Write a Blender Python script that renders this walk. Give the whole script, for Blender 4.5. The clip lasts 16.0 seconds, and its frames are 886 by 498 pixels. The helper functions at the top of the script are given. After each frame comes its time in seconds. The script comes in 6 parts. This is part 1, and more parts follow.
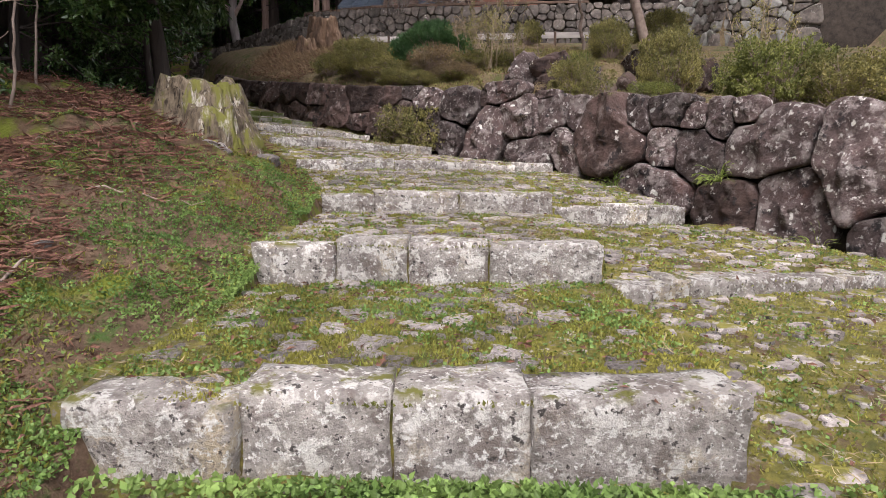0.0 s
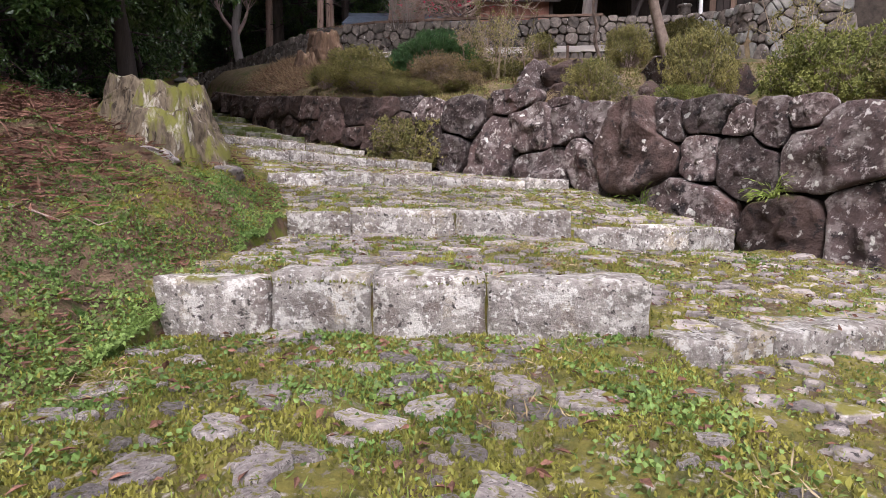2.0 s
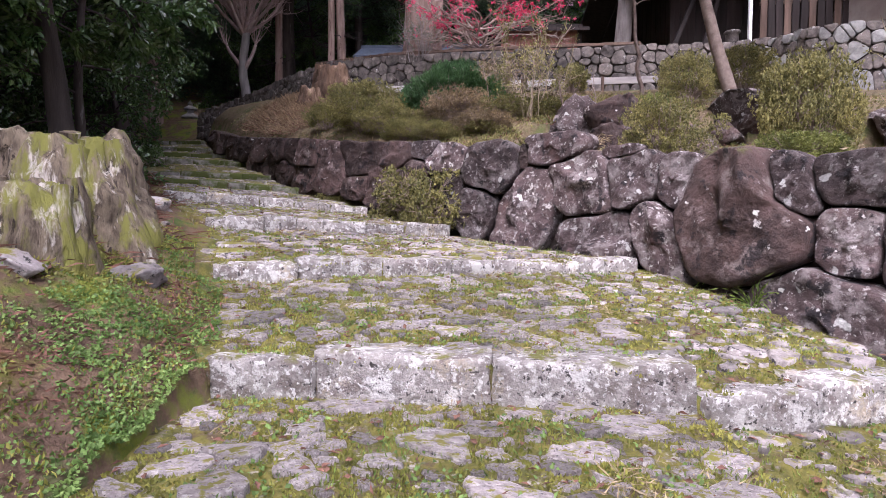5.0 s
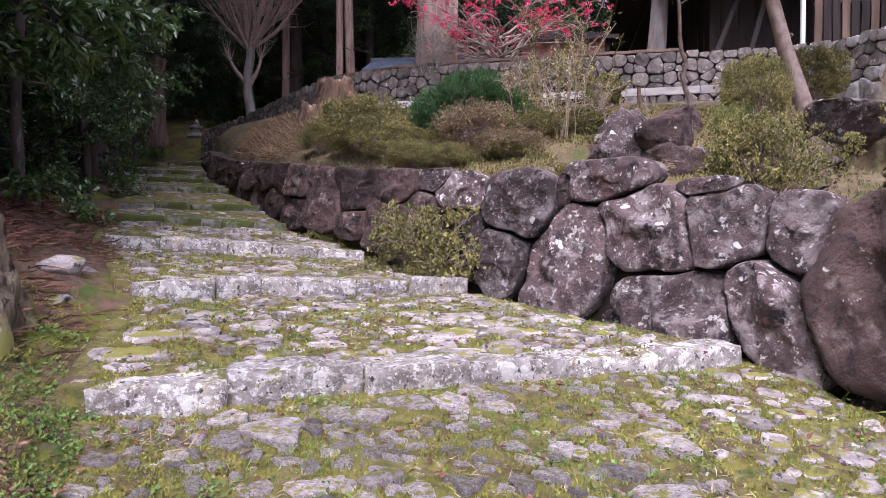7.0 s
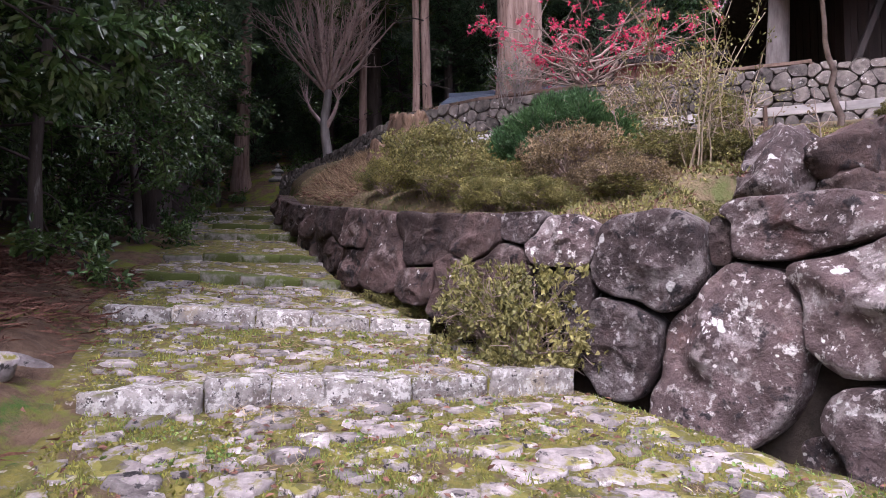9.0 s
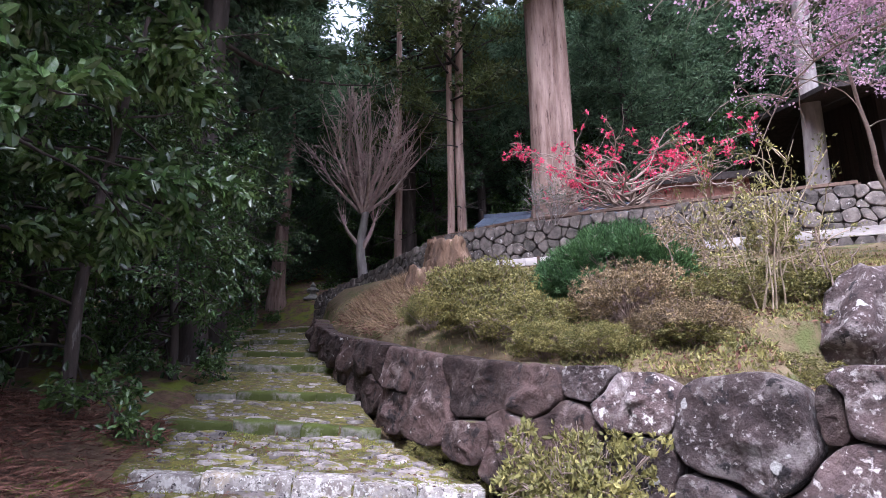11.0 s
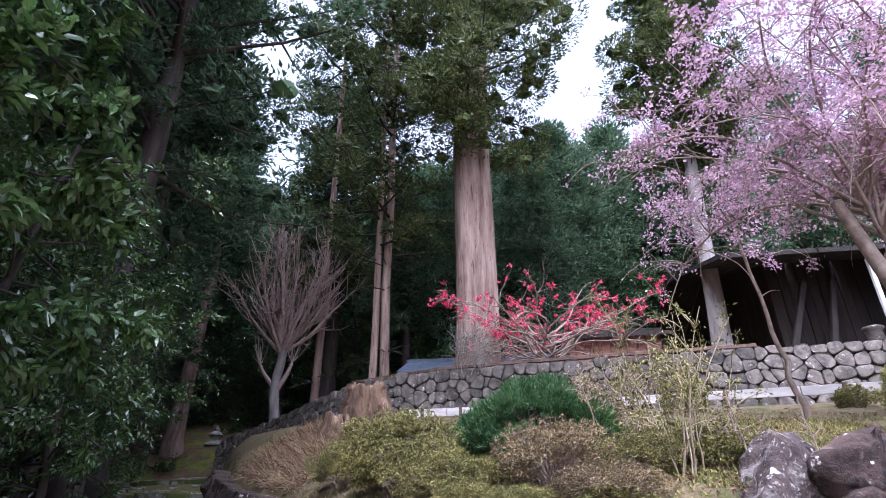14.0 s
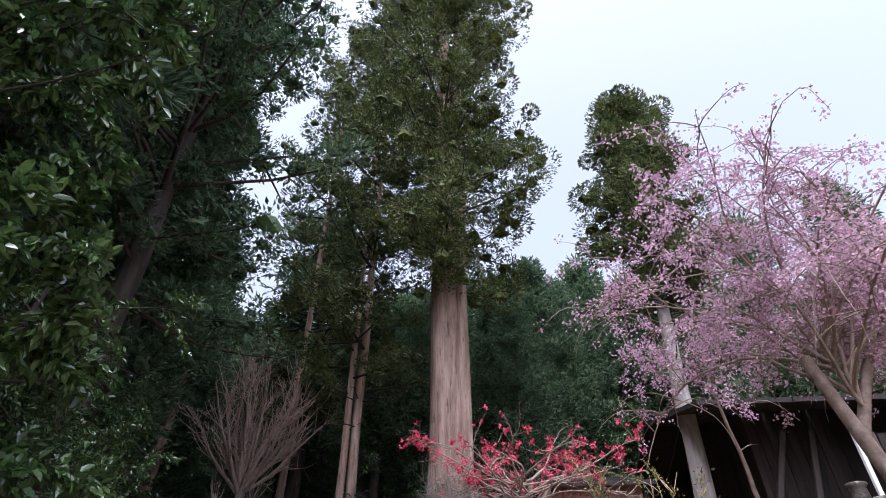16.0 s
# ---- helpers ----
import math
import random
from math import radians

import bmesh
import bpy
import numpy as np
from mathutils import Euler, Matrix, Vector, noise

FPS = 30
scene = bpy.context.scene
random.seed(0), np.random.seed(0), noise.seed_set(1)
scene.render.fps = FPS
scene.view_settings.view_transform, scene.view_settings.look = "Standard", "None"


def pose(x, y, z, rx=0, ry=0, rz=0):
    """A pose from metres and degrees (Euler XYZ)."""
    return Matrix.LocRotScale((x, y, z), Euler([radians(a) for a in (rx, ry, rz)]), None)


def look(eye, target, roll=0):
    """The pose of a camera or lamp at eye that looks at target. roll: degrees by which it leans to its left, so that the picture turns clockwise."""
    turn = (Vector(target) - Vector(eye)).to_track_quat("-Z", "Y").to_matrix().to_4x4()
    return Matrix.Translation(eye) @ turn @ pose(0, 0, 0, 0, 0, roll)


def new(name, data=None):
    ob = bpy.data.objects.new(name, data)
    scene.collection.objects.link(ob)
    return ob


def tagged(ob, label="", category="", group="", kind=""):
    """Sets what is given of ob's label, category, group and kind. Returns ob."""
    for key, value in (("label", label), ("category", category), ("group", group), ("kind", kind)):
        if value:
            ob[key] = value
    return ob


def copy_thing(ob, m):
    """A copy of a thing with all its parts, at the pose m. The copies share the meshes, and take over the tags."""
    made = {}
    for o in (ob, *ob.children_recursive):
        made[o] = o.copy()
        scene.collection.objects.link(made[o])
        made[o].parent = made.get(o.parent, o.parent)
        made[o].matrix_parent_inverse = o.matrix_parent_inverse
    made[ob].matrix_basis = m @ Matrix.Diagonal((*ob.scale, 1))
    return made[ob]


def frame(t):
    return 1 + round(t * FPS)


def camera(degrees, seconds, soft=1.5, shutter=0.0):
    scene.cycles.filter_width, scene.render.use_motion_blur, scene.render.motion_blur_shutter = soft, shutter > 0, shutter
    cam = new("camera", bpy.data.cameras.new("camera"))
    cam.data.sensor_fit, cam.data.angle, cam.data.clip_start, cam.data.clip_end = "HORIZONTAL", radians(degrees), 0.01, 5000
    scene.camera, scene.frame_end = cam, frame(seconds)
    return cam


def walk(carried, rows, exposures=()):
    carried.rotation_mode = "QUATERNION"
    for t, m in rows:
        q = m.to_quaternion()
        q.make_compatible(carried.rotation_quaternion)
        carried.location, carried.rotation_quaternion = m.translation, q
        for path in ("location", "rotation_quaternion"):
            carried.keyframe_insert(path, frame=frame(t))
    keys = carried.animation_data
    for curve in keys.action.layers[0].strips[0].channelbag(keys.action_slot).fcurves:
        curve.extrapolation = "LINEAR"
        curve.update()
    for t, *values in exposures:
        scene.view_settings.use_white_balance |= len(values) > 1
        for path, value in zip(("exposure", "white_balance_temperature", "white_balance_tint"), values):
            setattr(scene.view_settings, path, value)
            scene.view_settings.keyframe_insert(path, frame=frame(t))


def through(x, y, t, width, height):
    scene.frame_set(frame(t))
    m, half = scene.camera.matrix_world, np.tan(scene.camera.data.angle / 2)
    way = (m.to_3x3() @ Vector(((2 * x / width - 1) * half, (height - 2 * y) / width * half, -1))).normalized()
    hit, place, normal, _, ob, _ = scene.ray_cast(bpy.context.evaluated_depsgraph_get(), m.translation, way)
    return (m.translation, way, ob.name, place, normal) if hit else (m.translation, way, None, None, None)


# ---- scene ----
cam = camera(75.0, 16.0, soft=0.6)
METRES, EYE, TILT, LEAN, TURN = 9.0, 1.45, -10.0, -4.0, 0.0
ROWS = [
    (0.0, 0.0, 0.0, 0.0, 0.1, 1.57, 3.83),
    (0.5, 0.0085, 0.0425, -0.0012, 0.63, 2.17, 3.82),
    (1.0, 0.0182, 0.0766, 0.0026, 0.9, 2.81, 3.82),
    (1.5, 0.0195, 0.1133, 0.0018, 0.87, 3.54, 3.75),
    (2.0, 0.021, 0.1494, 0.0115, 1.19, 3.96, 3.64),
    (2.5, 0.021, 0.1918, 0.017, 1.62, 4.56, 3.58),
    (3.0, 0.0217, 0.2246, 0.0452, 1.7, 5.28, 3.48),
    (3.5, 0.017, 0.2665, 0.0721, 1.75, 5.86, 3.45),
    (4.0, 0.0184, 0.3033, 0.0926, 2.23, 6.34, 3.39),
    (6.5, 0.0131, 0.5627, 0.1795, 3.97, 7.88, 3.62),
    (7.0, 0.0141, 0.6088, 0.2082, 4.7, 8.46, 3.52),
    (7.5, 0.0181, 0.6644, 0.2251, 5.54, 9.41, 3.31),
    (8.0, 0.0132, 0.7121, 0.2422, 7.08, 10.42, 3.1),
    (8.5, 0.003, 0.7621, 0.2608, 9.77, 11.4, 2.69),
    (9.0, -0.0083, 0.8127, 0.2761, 12.77, 12.63, 2.42),
    (9.5, -0.0169, 0.8379, 0.3002, 14.98, 14.68, 2.14),
    (12.0, -0.0403, 0.8349, 0.3339, 15.14, 29.77, 2.27),
    (12.5, -0.04, 0.8365, 0.3363, 13.39, 32.05, 2.47),
    (13.0, -0.0402, 0.838, 0.337, 11.41, 33.8, 2.7),
    (13.5, -0.0391, 0.8359, 0.338, 9.44, 35.25, 2.93),
    (14.0, -0.0362, 0.8367, 0.3399, 7.87, 37.43, 3.08),
    (14.5, -0.0339, 0.8349, 0.3486, 6.79, 40.3, 3.15),
    (15.0, -0.031, 0.827, 0.3551, 5.98, 43.49, 3.18),
    (15.5, -0.0301, 0.8184, 0.3575, 5.39, 46.86, 3.22),
    (16.0, -0.029, 0.8133, 0.3585, 4.98, 49.86, 3.24),
]
EXPOSURES = [(0.0, 0.05, 6300, 14), (4.0, 0.38, 5900, 23), (6.5, 0.58, 5680, 27), (8.0, 0.48, 5720, 28), (9.5, 0.82, 5780, 27), (12.0, 1.12, 5250, 20), (14.0, 1.05, 5250, 19), (16.0, 0.54, 5650, 16)]
walk(cam, [(t, pose(0, 0, EYE, TILT, LEAN, TURN) @ pose(METRES * x, METRES * y, METRES * z, 90 + pitch, roll, yaw)) for t, x, y, z, yaw, pitch, roll in ROWS], EXPOSURES)

# ---- light ----
world = bpy.data.worlds.new("sky")
scene.world = world
world.use_nodes = True
wn = world.node_tree
sky = wn.nodes.new("ShaderNodeTexSky")
sky.sky_type, sky.sun_disc = "NISHITA", False
sky.sun_elevation, sky.sun_rotation = radians(61), radians(190)
sky.air_density, sky.dust_density, sky.ozone_density = 1.0, 8.0, 0.6
bg = wn.nodes["Background"]
bg.inputs["Strength"].default_value = 0.15
veil = wn.nodes.new("ShaderNodeHueSaturation")
veil.inputs["Saturation"].default_value, veil.inputs["Value"].default_value = 0.34, 2.0
wn.links.new(sky.outputs[0], veil.inputs["Color"])
wn.links.new(veil.outputs[0], bg.inputs["Color"])
sun = new("sun", bpy.data.lights.new("sun", "SUN"))
sun.data.energy, sun.data.angle, sun.data.color = 0.5, radians(40), (1.0, 0.95, 0.88)
sun.matrix_world = look((-2, -11, 20), (0, 0, 0))

# ---- helpers ----
rng = np.random.default_rng(7)


def mesh_np(name, V, F, smooth=False):
    """A mesh from vertex and face arrays; all faces have one number of corners."""
    V, F = np.asarray(V, np.float32), np.asarray(F, np.int32)
    me = bpy.data.meshes.new(name)
    me.vertices.add(len(V))
    me.vertices.foreach_set("co", V.ravel())
    k = F.shape[1]
    me.loops.add(F.size)
    me.loops.foreach_set("vertex_index", F.ravel())
    me.polygons.add(len(F))
    me.polygons.foreach_set("loop_start", np.arange(0, F.size, k, dtype=np.int32))
    me.polygons.foreach_set("use_smooth", np.full(len(F), smooth))
    me.update(calc_edges=True)
    me.validate()
    return me


class Geo:
    """Gathers quads of one mesh."""

    def __init__(self):
        self.v, self.f, self.n = [], [], 0

    def add(self, V, F):
        self.v.append(np.asarray(V, float))
        self.f.append(np.asarray(F, int) + self.n)
        self.n += len(V)

    def mesh(self, name, smooth=True):
        return mesh_np(name, np.concatenate(self.v), np.concatenate(self.f), smooth)

    def tube(self, pts, radii, sides=6, wobble=0.0):
        pts = np.asarray(pts, float)
        n = len(pts)
        tang = np.gradient(pts, axis=0)
        tang /= np.linalg.norm(tang, axis=1)[:, None] + 1e-9
        ref = np.array([0.31, 0.95, 0.05]) if abs(tang[0, 2]) > 0.7 else np.array([0.0, 0.0, 1.0])
        a = np.cross(tang, ref)
        a /= np.linalg.norm(a, axis=1)[:, None] + 1e-9
        b = np.cross(tang, a)
        ang = np.linspace(0, 2 * np.pi, sides, endpoint=False)
        r = np.asarray(radii, float)[:, None] * np.ones((1, sides))
        if wobble:
            r = r * (1 + wobble * (np.sin(ang * 3 + pts[:, :1] * 3) * 0.6 + np.sin(ang * 5 + 1.3) * 0.5))
        V = pts[:, None] + r[:, :, None] * (np.cos(ang)[None, :, None] * a[:, None] + np.sin(ang)[None, :, None] * b[:, None])
        i, j = np.meshgrid(np.arange(n - 1), np.arange(sides), indexing="ij")
        k = (j + 1) % sides
        F = np.stack([i * sides + j, i * sides + k, (i + 1) * sides + k, (i + 1) * sides + j], -1).reshape(-1, 4)
        self.add(V.reshape(-1, 3), F)
        if radii[-1] > 0.03:
            top = np.arange(sides)
            cap = np.array([[0, m, m + 1, m + 1] for m in range(1, sides - 1)])
            cap[:, 3] = cap[:, 2]
            c = np.concatenate([V[-1], [pts[-1]]])
            quads = [[top[m], top[(m + 1) % sides], top[(m + 2) % sides], sides] for m in range(0, sides, 2)]
            self.add(c, quads)

    def leaves(self, P, D, length, width, r=rng, flat=0.0):
        """Rhombic leaves at P that point along D."""
        n = len(P)
        D = D / (np.linalg.norm(D, axis=1)[:, None] + 1e-9)
        s = np.cross(D, r.normal(size=(n, 3)) + np.array([0, 0, flat]))
        s /= np.linalg.norm(s, axis=1)[:, None] + 1e-9
        L = (length * r.uniform(0.6, 1.3, n))[:, None]
        Wd = (width * r.uniform(0.7, 1.3, n))[:, None] * 0.5
        bend = np.cross(s, D) * L * 0.12
        V = np.stack([P, P + D * L * 0.45 + s * Wd + bend, P + D * L, P + D * L * 0.45 - s * Wd + bend], 1).reshape(-1, 3)
        self.add(V, np.arange(4 * n).reshape(n, 4))


def part(name, me, material, parent=None, label=""):
    ob = new(name, me)
    if material and not me.materials:
        me.materials.append(material)
    if parent is not None:
        ob.parent = parent
        if parent.type == "EMPTY":
            ob.matrix_parent_inverse = Matrix.Translation(-parent.location)
    if label:
        ob["label"] = label
    return ob


def thing(name, place, label, category, group="", kind=""):
    ob = new(name)
    ob.location = place
    ob.empty_display_size = 0.1
    return tagged(ob, label, category, group, kind)


def nz(p, scale, seed=0.0):
    return noise.noise(Vector((p[0] * scale + seed, p[1] * scale - seed, p[2] * scale + 2 * seed)))


def wavy(x, y, k=1.0, s=0.0):
    """Cheap smooth noise on arrays, about -1 to 1."""
    x, y = np.asarray(x) * k + s, np.asarray(y) * k - s
    return (np.sin(1.7 * x + 0.9 * y + 1.3 * np.sin(0.8 * y)) + np.sin(-1.1 * x + 2.3 * y + 1.7 * np.sin(1.1 * x)) + np.sin(3.1 * x + 2.7 * y + np.sin(2.9 * x - y))) / 3


# ---- materials ----
def material(name, low, high, scale=3.0, rough=0.85, bump=0.4, fine=30.0, layers=(), vary=0.0, metal=0.0, island=0.0, stretch=(1, 1, 1), spec=0.3, dist=0.02):
    """Two-tone noise, fine relief and spot layers (colour, scale, start, end, kind, up): up limits a layer to upward faces."""
    m = bpy.data.materials.new(name)
    m.use_nodes = True
    t = m.node_tree
    N, Lk = t.nodes, t.links
    p = N["Principled BSDF"]
    co = N.new("ShaderNodeTexCoord")
    info = N.new("ShaderNodeObjectInfo")
    geo = N.new("ShaderNodeNewGeometry")
    mp = N.new("ShaderNodeMapping")
    mp.inputs["Scale"].default_value = stretch
    shift = N.new("ShaderNodeMath")
    shift.operation = "MULTIPLY"
    shift.inputs[1].default_value = 60.0 if vary else 0.0
    Lk.new(info.outputs["Random"], shift.inputs[0])
    Lk.new(co.outputs["Object"], mp.inputs["Vector"])
    Lk.new(shift.outputs[0], mp.inputs["Location"])
    vec = mp.outputs["Vector"]

    def tex(sc, kind="noise", detail=7.0):
        if kind in ("cells", "cracks"):
            n = N.new("ShaderNodeTexVoronoi")
            n.feature = "F1" if kind == "cells" else "DISTANCE_TO_EDGE"
            n.inputs["Scale"].default_value = sc
            warp = N.new("ShaderNodeTexNoise")
            warp.inputs["Scale"].default_value = sc * 2.5
            add = N.new("ShaderNodeVectorMath")
            add.operation = "MULTIPLY_ADD"
            add.inputs[1].default_value = (0.5 / sc,) * 3
            Lk.new(vec, warp.inputs["Vector"])
            Lk.new(warp.outputs["Color"], add.inputs[0])
            Lk.new(vec, add.inputs[2])
            Lk.new(add.outputs[0], n.inputs["Vector"])
            return n.outputs["Distance"]
        n = N.new("ShaderNodeTexNoise")
        n.inputs["Scale"].default_value, n.inputs["Detail"].default_value, n.inputs["Roughness"].default_value = sc, detail, 0.68
        Lk.new(vec, n.inputs["Vector"])
        return n.outputs["Fac"]

    def ramp(out, a, b):
        r = N.new("ShaderNodeMapRange")
        r.inputs["From Min"].default_value, r.inputs["From Max"].default_value = a, b
        Lk.new(out, r.inputs["Value"])
        return r.outputs["Result"]

    def mix(fac, a, b):
        x = N.new("ShaderNodeMix")
        x.data_type = "RGBA"
        if isinstance(fac, float):
            x.inputs[0].default_value = fac
        else:
            Lk.new(fac, x.inputs[0])
        for sock, c in ((x.inputs[6], a), (x.inputs[7], b)):
            if isinstance(c, tuple):
                sock.default_value = (*c, 1)
            else:
                Lk.new(c, sock)
        return x.outputs[2]

    col = mix(ramp(tex(scale), 0.35, 0.65), low, high)
    for colour, sc, a, b, kind, up in layers:
        f = ramp(tex(sc, kind), a, b)
        if up:
            sep = N.new("ShaderNodeSeparateXYZ")
            Lk.new(geo.outputs["Normal"], sep.inputs[0])
            mul = N.new("ShaderNodeMath")
            mul.operation = "MULTIPLY"
            Lk.new(f, mul.inputs[0])
            Lk.new(ramp(sep.outputs["Z"], 0.45, 0.8), mul.inputs[1])
            f = mul.outputs[0]
        col = mix(f, col, colour)
    if vary or island:
        hsv = N.new("ShaderNodeHueSaturation")
        Lk.new(col, hsv.inputs["Color"])
        r = N.new("ShaderNodeMapRange")
        k = max(vary, island)
        r.inputs["To Min"].default_value, r.inputs["To Max"].default_value = 1 - k, 1 + k
        Lk.new(geo.outputs["Random Per Island"] if island else info.outputs["Random"], r.inputs["Value"])
        Lk.new(r.outputs[0], hsv.inputs["Value"])
        col = hsv.outputs["Color"]
    Lk.new(col, p.inputs["Base Color"])
    p.inputs["Metallic"].default_value = metal
    p.inputs["Specular IOR Level"].default_value = spec
    rr = ramp(tex(fine * 0.5), 0.2, 0.8)
    rm = N.new("ShaderNodeMapRange")
    rm.inputs["To Min"].default_value, rm.inputs["To Max"].default_value = max(0.05, rough - 0.12), min(1, rough + 0.12)
    Lk.new(rr, rm.inputs["Value"])
    Lk.new(rm.outputs[0], p.inputs["Roughness"])
    if bump:
        bp = N.new("ShaderNodeBump")
        bp.inputs["Strength"].default_value, bp.inputs["Distance"].default_value = bump, dist
        Lk.new(tex(fine, detail=8.0), bp.inputs["Height"])
        Lk.new(bp.outputs[0], p.inputs["Normal"])
    return m


WHITE_LICHEN = (0.62, 0.60, 0.58)
M_BLOCK = material("lichened_granite", (0.17, 0.148, 0.135), (0.47, 0.425, 0.395), 11, 0.9, 1.0, 30,
                   [((0.42, 0.345, 0.25), 3.5, 0.54, 0.62, "noise", False), ((0.60, 0.57, 0.54), 7, 0.53, 0.59, "noise", False), ((0.20, 0.165, 0.15), 5, 0.55, 0.61, "noise", False),
                    ((0.64, 0.62, 0.595), 26, 0.55, 0.60, "noise", False), ((0.065, 0.056, 0.053), 22, 0.58, 0.63, "noise", False), ((0.155, 0.15, 0.035), 4.5, 0.55, 0.61, "noise", True)], vary=0.2, dist=0.04)
M_BLOCKM = material("mossy_step_block", (0.13, 0.12, 0.11), (0.30, 0.28, 0.25), 6, 0.9, 1.0, 22,
                    [((0.52, 0.51, 0.48), 4, 0.60, 0.63, "noise", False), ((0.070, 0.085, 0.02), 1.6, 0.42, 0.52, "noise", False), ((0.085, 0.105, 0.02), 1.0, 0.3, 0.45, "noise", True)], vary=0.2, dist=0.03)
M_PAVE = material("mossy_paving_stone", (0.19, 0.16, 0.158), (0.44, 0.385, 0.375), 7, 0.9, 1.0, 24,
                  [((0.50, 0.455, 0.445), 8, 0.54, 0.59, "noise", False), ((0.58, 0.55, 0.525), 13, 0.59, 0.63, "noise", False), ((0.05, 0.044, 0.044), 13, 0.58, 0.63, "noise", False), ((0.19, 0.175, 0.035), 4.0, 0.52, 0.58, "noise", True)], vary=0.45, dist=0.03)
M_BOULDER = material("dark_boulder", (0.044, 0.029, 0.028), (0.138, 0.096, 0.092), 2.6, 0.75, 1.0, 9,
                     [((0.24, 0.20, 0.193), 3.6, 0.51, 0.60, "noise", False), ((0.030, 0.024, 0.026), 4.5, 0.57, 0.63, "noise", False), ((0.36, 0.325, 0.31), 15, 0.57, 0.63, "noise", False), ((0.50, 0.47, 0.45), 7, 0.61, 0.645, "noise", False),
                      ((0.60, 0.58, 0.55), 2.9, 0.13, 0.10, "cells", False), ((0.50, 0.48, 0.45), 6, 0.11, 0.08, "cells", False), ((0.105, 0.055, 0.047), 0.7, 0.60, 0.68, "noise", False)], vary=0.45, dist=0.09)
M_BOULDERR = material("red_brown_boulder", (0.034, 0.022, 0.020), (0.105, 0.066, 0.058), 2.6, 0.8, 1.0, 9,
                      [((0.16, 0.125, 0.115), 3.6, 0.55, 0.64, "noise", False), ((0.026, 0.020, 0.02), 4.5, 0.56, 0.62, "noise", False), ((0.40, 0.37, 0.35), 6, 0.63, 0.67, "noise", False), ((0.50, 0.48, 0.45), 4, 0.10, 0.07, "cells", False), ((0.075, 0.075, 0.02), 1.6, 0.55, 0.62, "noise", True)], vary=0.45, dist=0.09)
M_COBBLE = material("mossy_cobble", (0.15, 0.127, 0.12), (0.40, 0.35, 0.335), 7, 0.9, 1.0, 24,
                    [((0.50, 0.455, 0.44), 8, 0.56, 0.61, "noise", False), ((0.05, 0.044, 0.044), 13, 0.57, 0.62, "noise", False), ((0.18, 0.165, 0.04), 4.0, 0.51, 0.57, "noise", True)], island=0.42, dist=0.03)
M_RUBBLE = material("grey_field_stone", (0.045, 0.038, 0.035), (0.165, 0.14, 0.125), 4, 0.85, 0.6, 18,
                    [((0.38, 0.36, 0.34), 6, 0.60, 0.68, "noise", False)], vary=0.4)
M_STONE = material("aged_grey_stone", (0.16, 0.155, 0.15), (0.34, 0.33, 0.31), 5, 0.9, 0.5, 20)
M_MOSS = material("mossy_tread_soil", (0.075, 0.078, 0.018), (0.23, 0.195, 0.045), 7, 0.95, 1.0, 50,
                  [((0.115, 0.078, 0.045), 4.5, 0.52, 0.60, "noise", False), ((0.44, 0.39, 0.36), 11, 0.58, 0.66, "noise", False), ((0.20, 0.17, 0.15), 17, 0.56, 0.64, "noise", False), ((0.05, 0.10, 0.018), 5, 0.60, 0.70, "noise", False)], dist=0.03)
M_GROUND = material("bank_soil", (0.085, 0.05, 0.034), (0.20, 0.13, 0.085), 6, 0.95, 1.0, 40,
                    [((0.16, 0.185, 0.022), 1.3, 0.50, 0.60, "noise", False), ((0.06, 0.12, 0.02), 2.3, 0.56, 0.66, "noise", False), ((0.13, 0.05, 0.035), 0.9, 0.60, 0.72, "noise", False)], dist=0.04)
M_LITTER = material("cedar_litter", (0.09, 0.042, 0.030), (0.24, 0.12, 0.085), 30, 0.95, 0.6, 50, island=0.35)
M_GARDEN = material("garden_turf", (0.115, 0.08, 0.048), (0.205, 0.155, 0.088), 6, 0.95, 1.0, 30,
                    [((0.09, 0.10, 0.03), 1.6, 0.50, 0.60, "noise", False), ((0.20, 0.12, 0.07), 1.4, 0.60, 0.70, "noise", False)], dist=0.04)
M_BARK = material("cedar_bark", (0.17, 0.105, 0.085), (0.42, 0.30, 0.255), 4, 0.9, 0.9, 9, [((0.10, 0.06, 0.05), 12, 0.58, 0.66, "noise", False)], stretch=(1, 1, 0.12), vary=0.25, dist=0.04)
# darker bark for forest trunks and all limbs: the shade is in its colour
M_BARKD = material("bark_with_painted_shade", (0.034, 0.027, 0.024), (0.085, 0.066, 0.060), 4, 0.9, 0.9, 9, [((0.30, 0.29, 0.27), 3, 0.62, 0.70, "noise", False)], stretch=(1, 1, 0.15), vary=0.3, dist=0.03)
M_BARKG = material("grey_bark", (0.15, 0.13, 0.125), (0.32, 0.285, 0.275), 4, 0.85, 0.9, 10, stretch=(1, 1, 0.2), vary=0.1)
M_TWIG = material("bare_twig", (0.20, 0.145, 0.12), (0.36, 0.28, 0.24), 6, 0.85, 0.4, 40, vary=0.15)
M_TWIGB = material("pinkish_bare_twig", (0.30, 0.21, 0.19), (0.48, 0.37, 0.34), 6, 0.85, 0.3, 40)
M_TWIGP = material("pale_twig", (0.22, 0.165, 0.11), (0.42, 0.33, 0.235), 8, 0.8, 0.4, 40, vary=0.1)


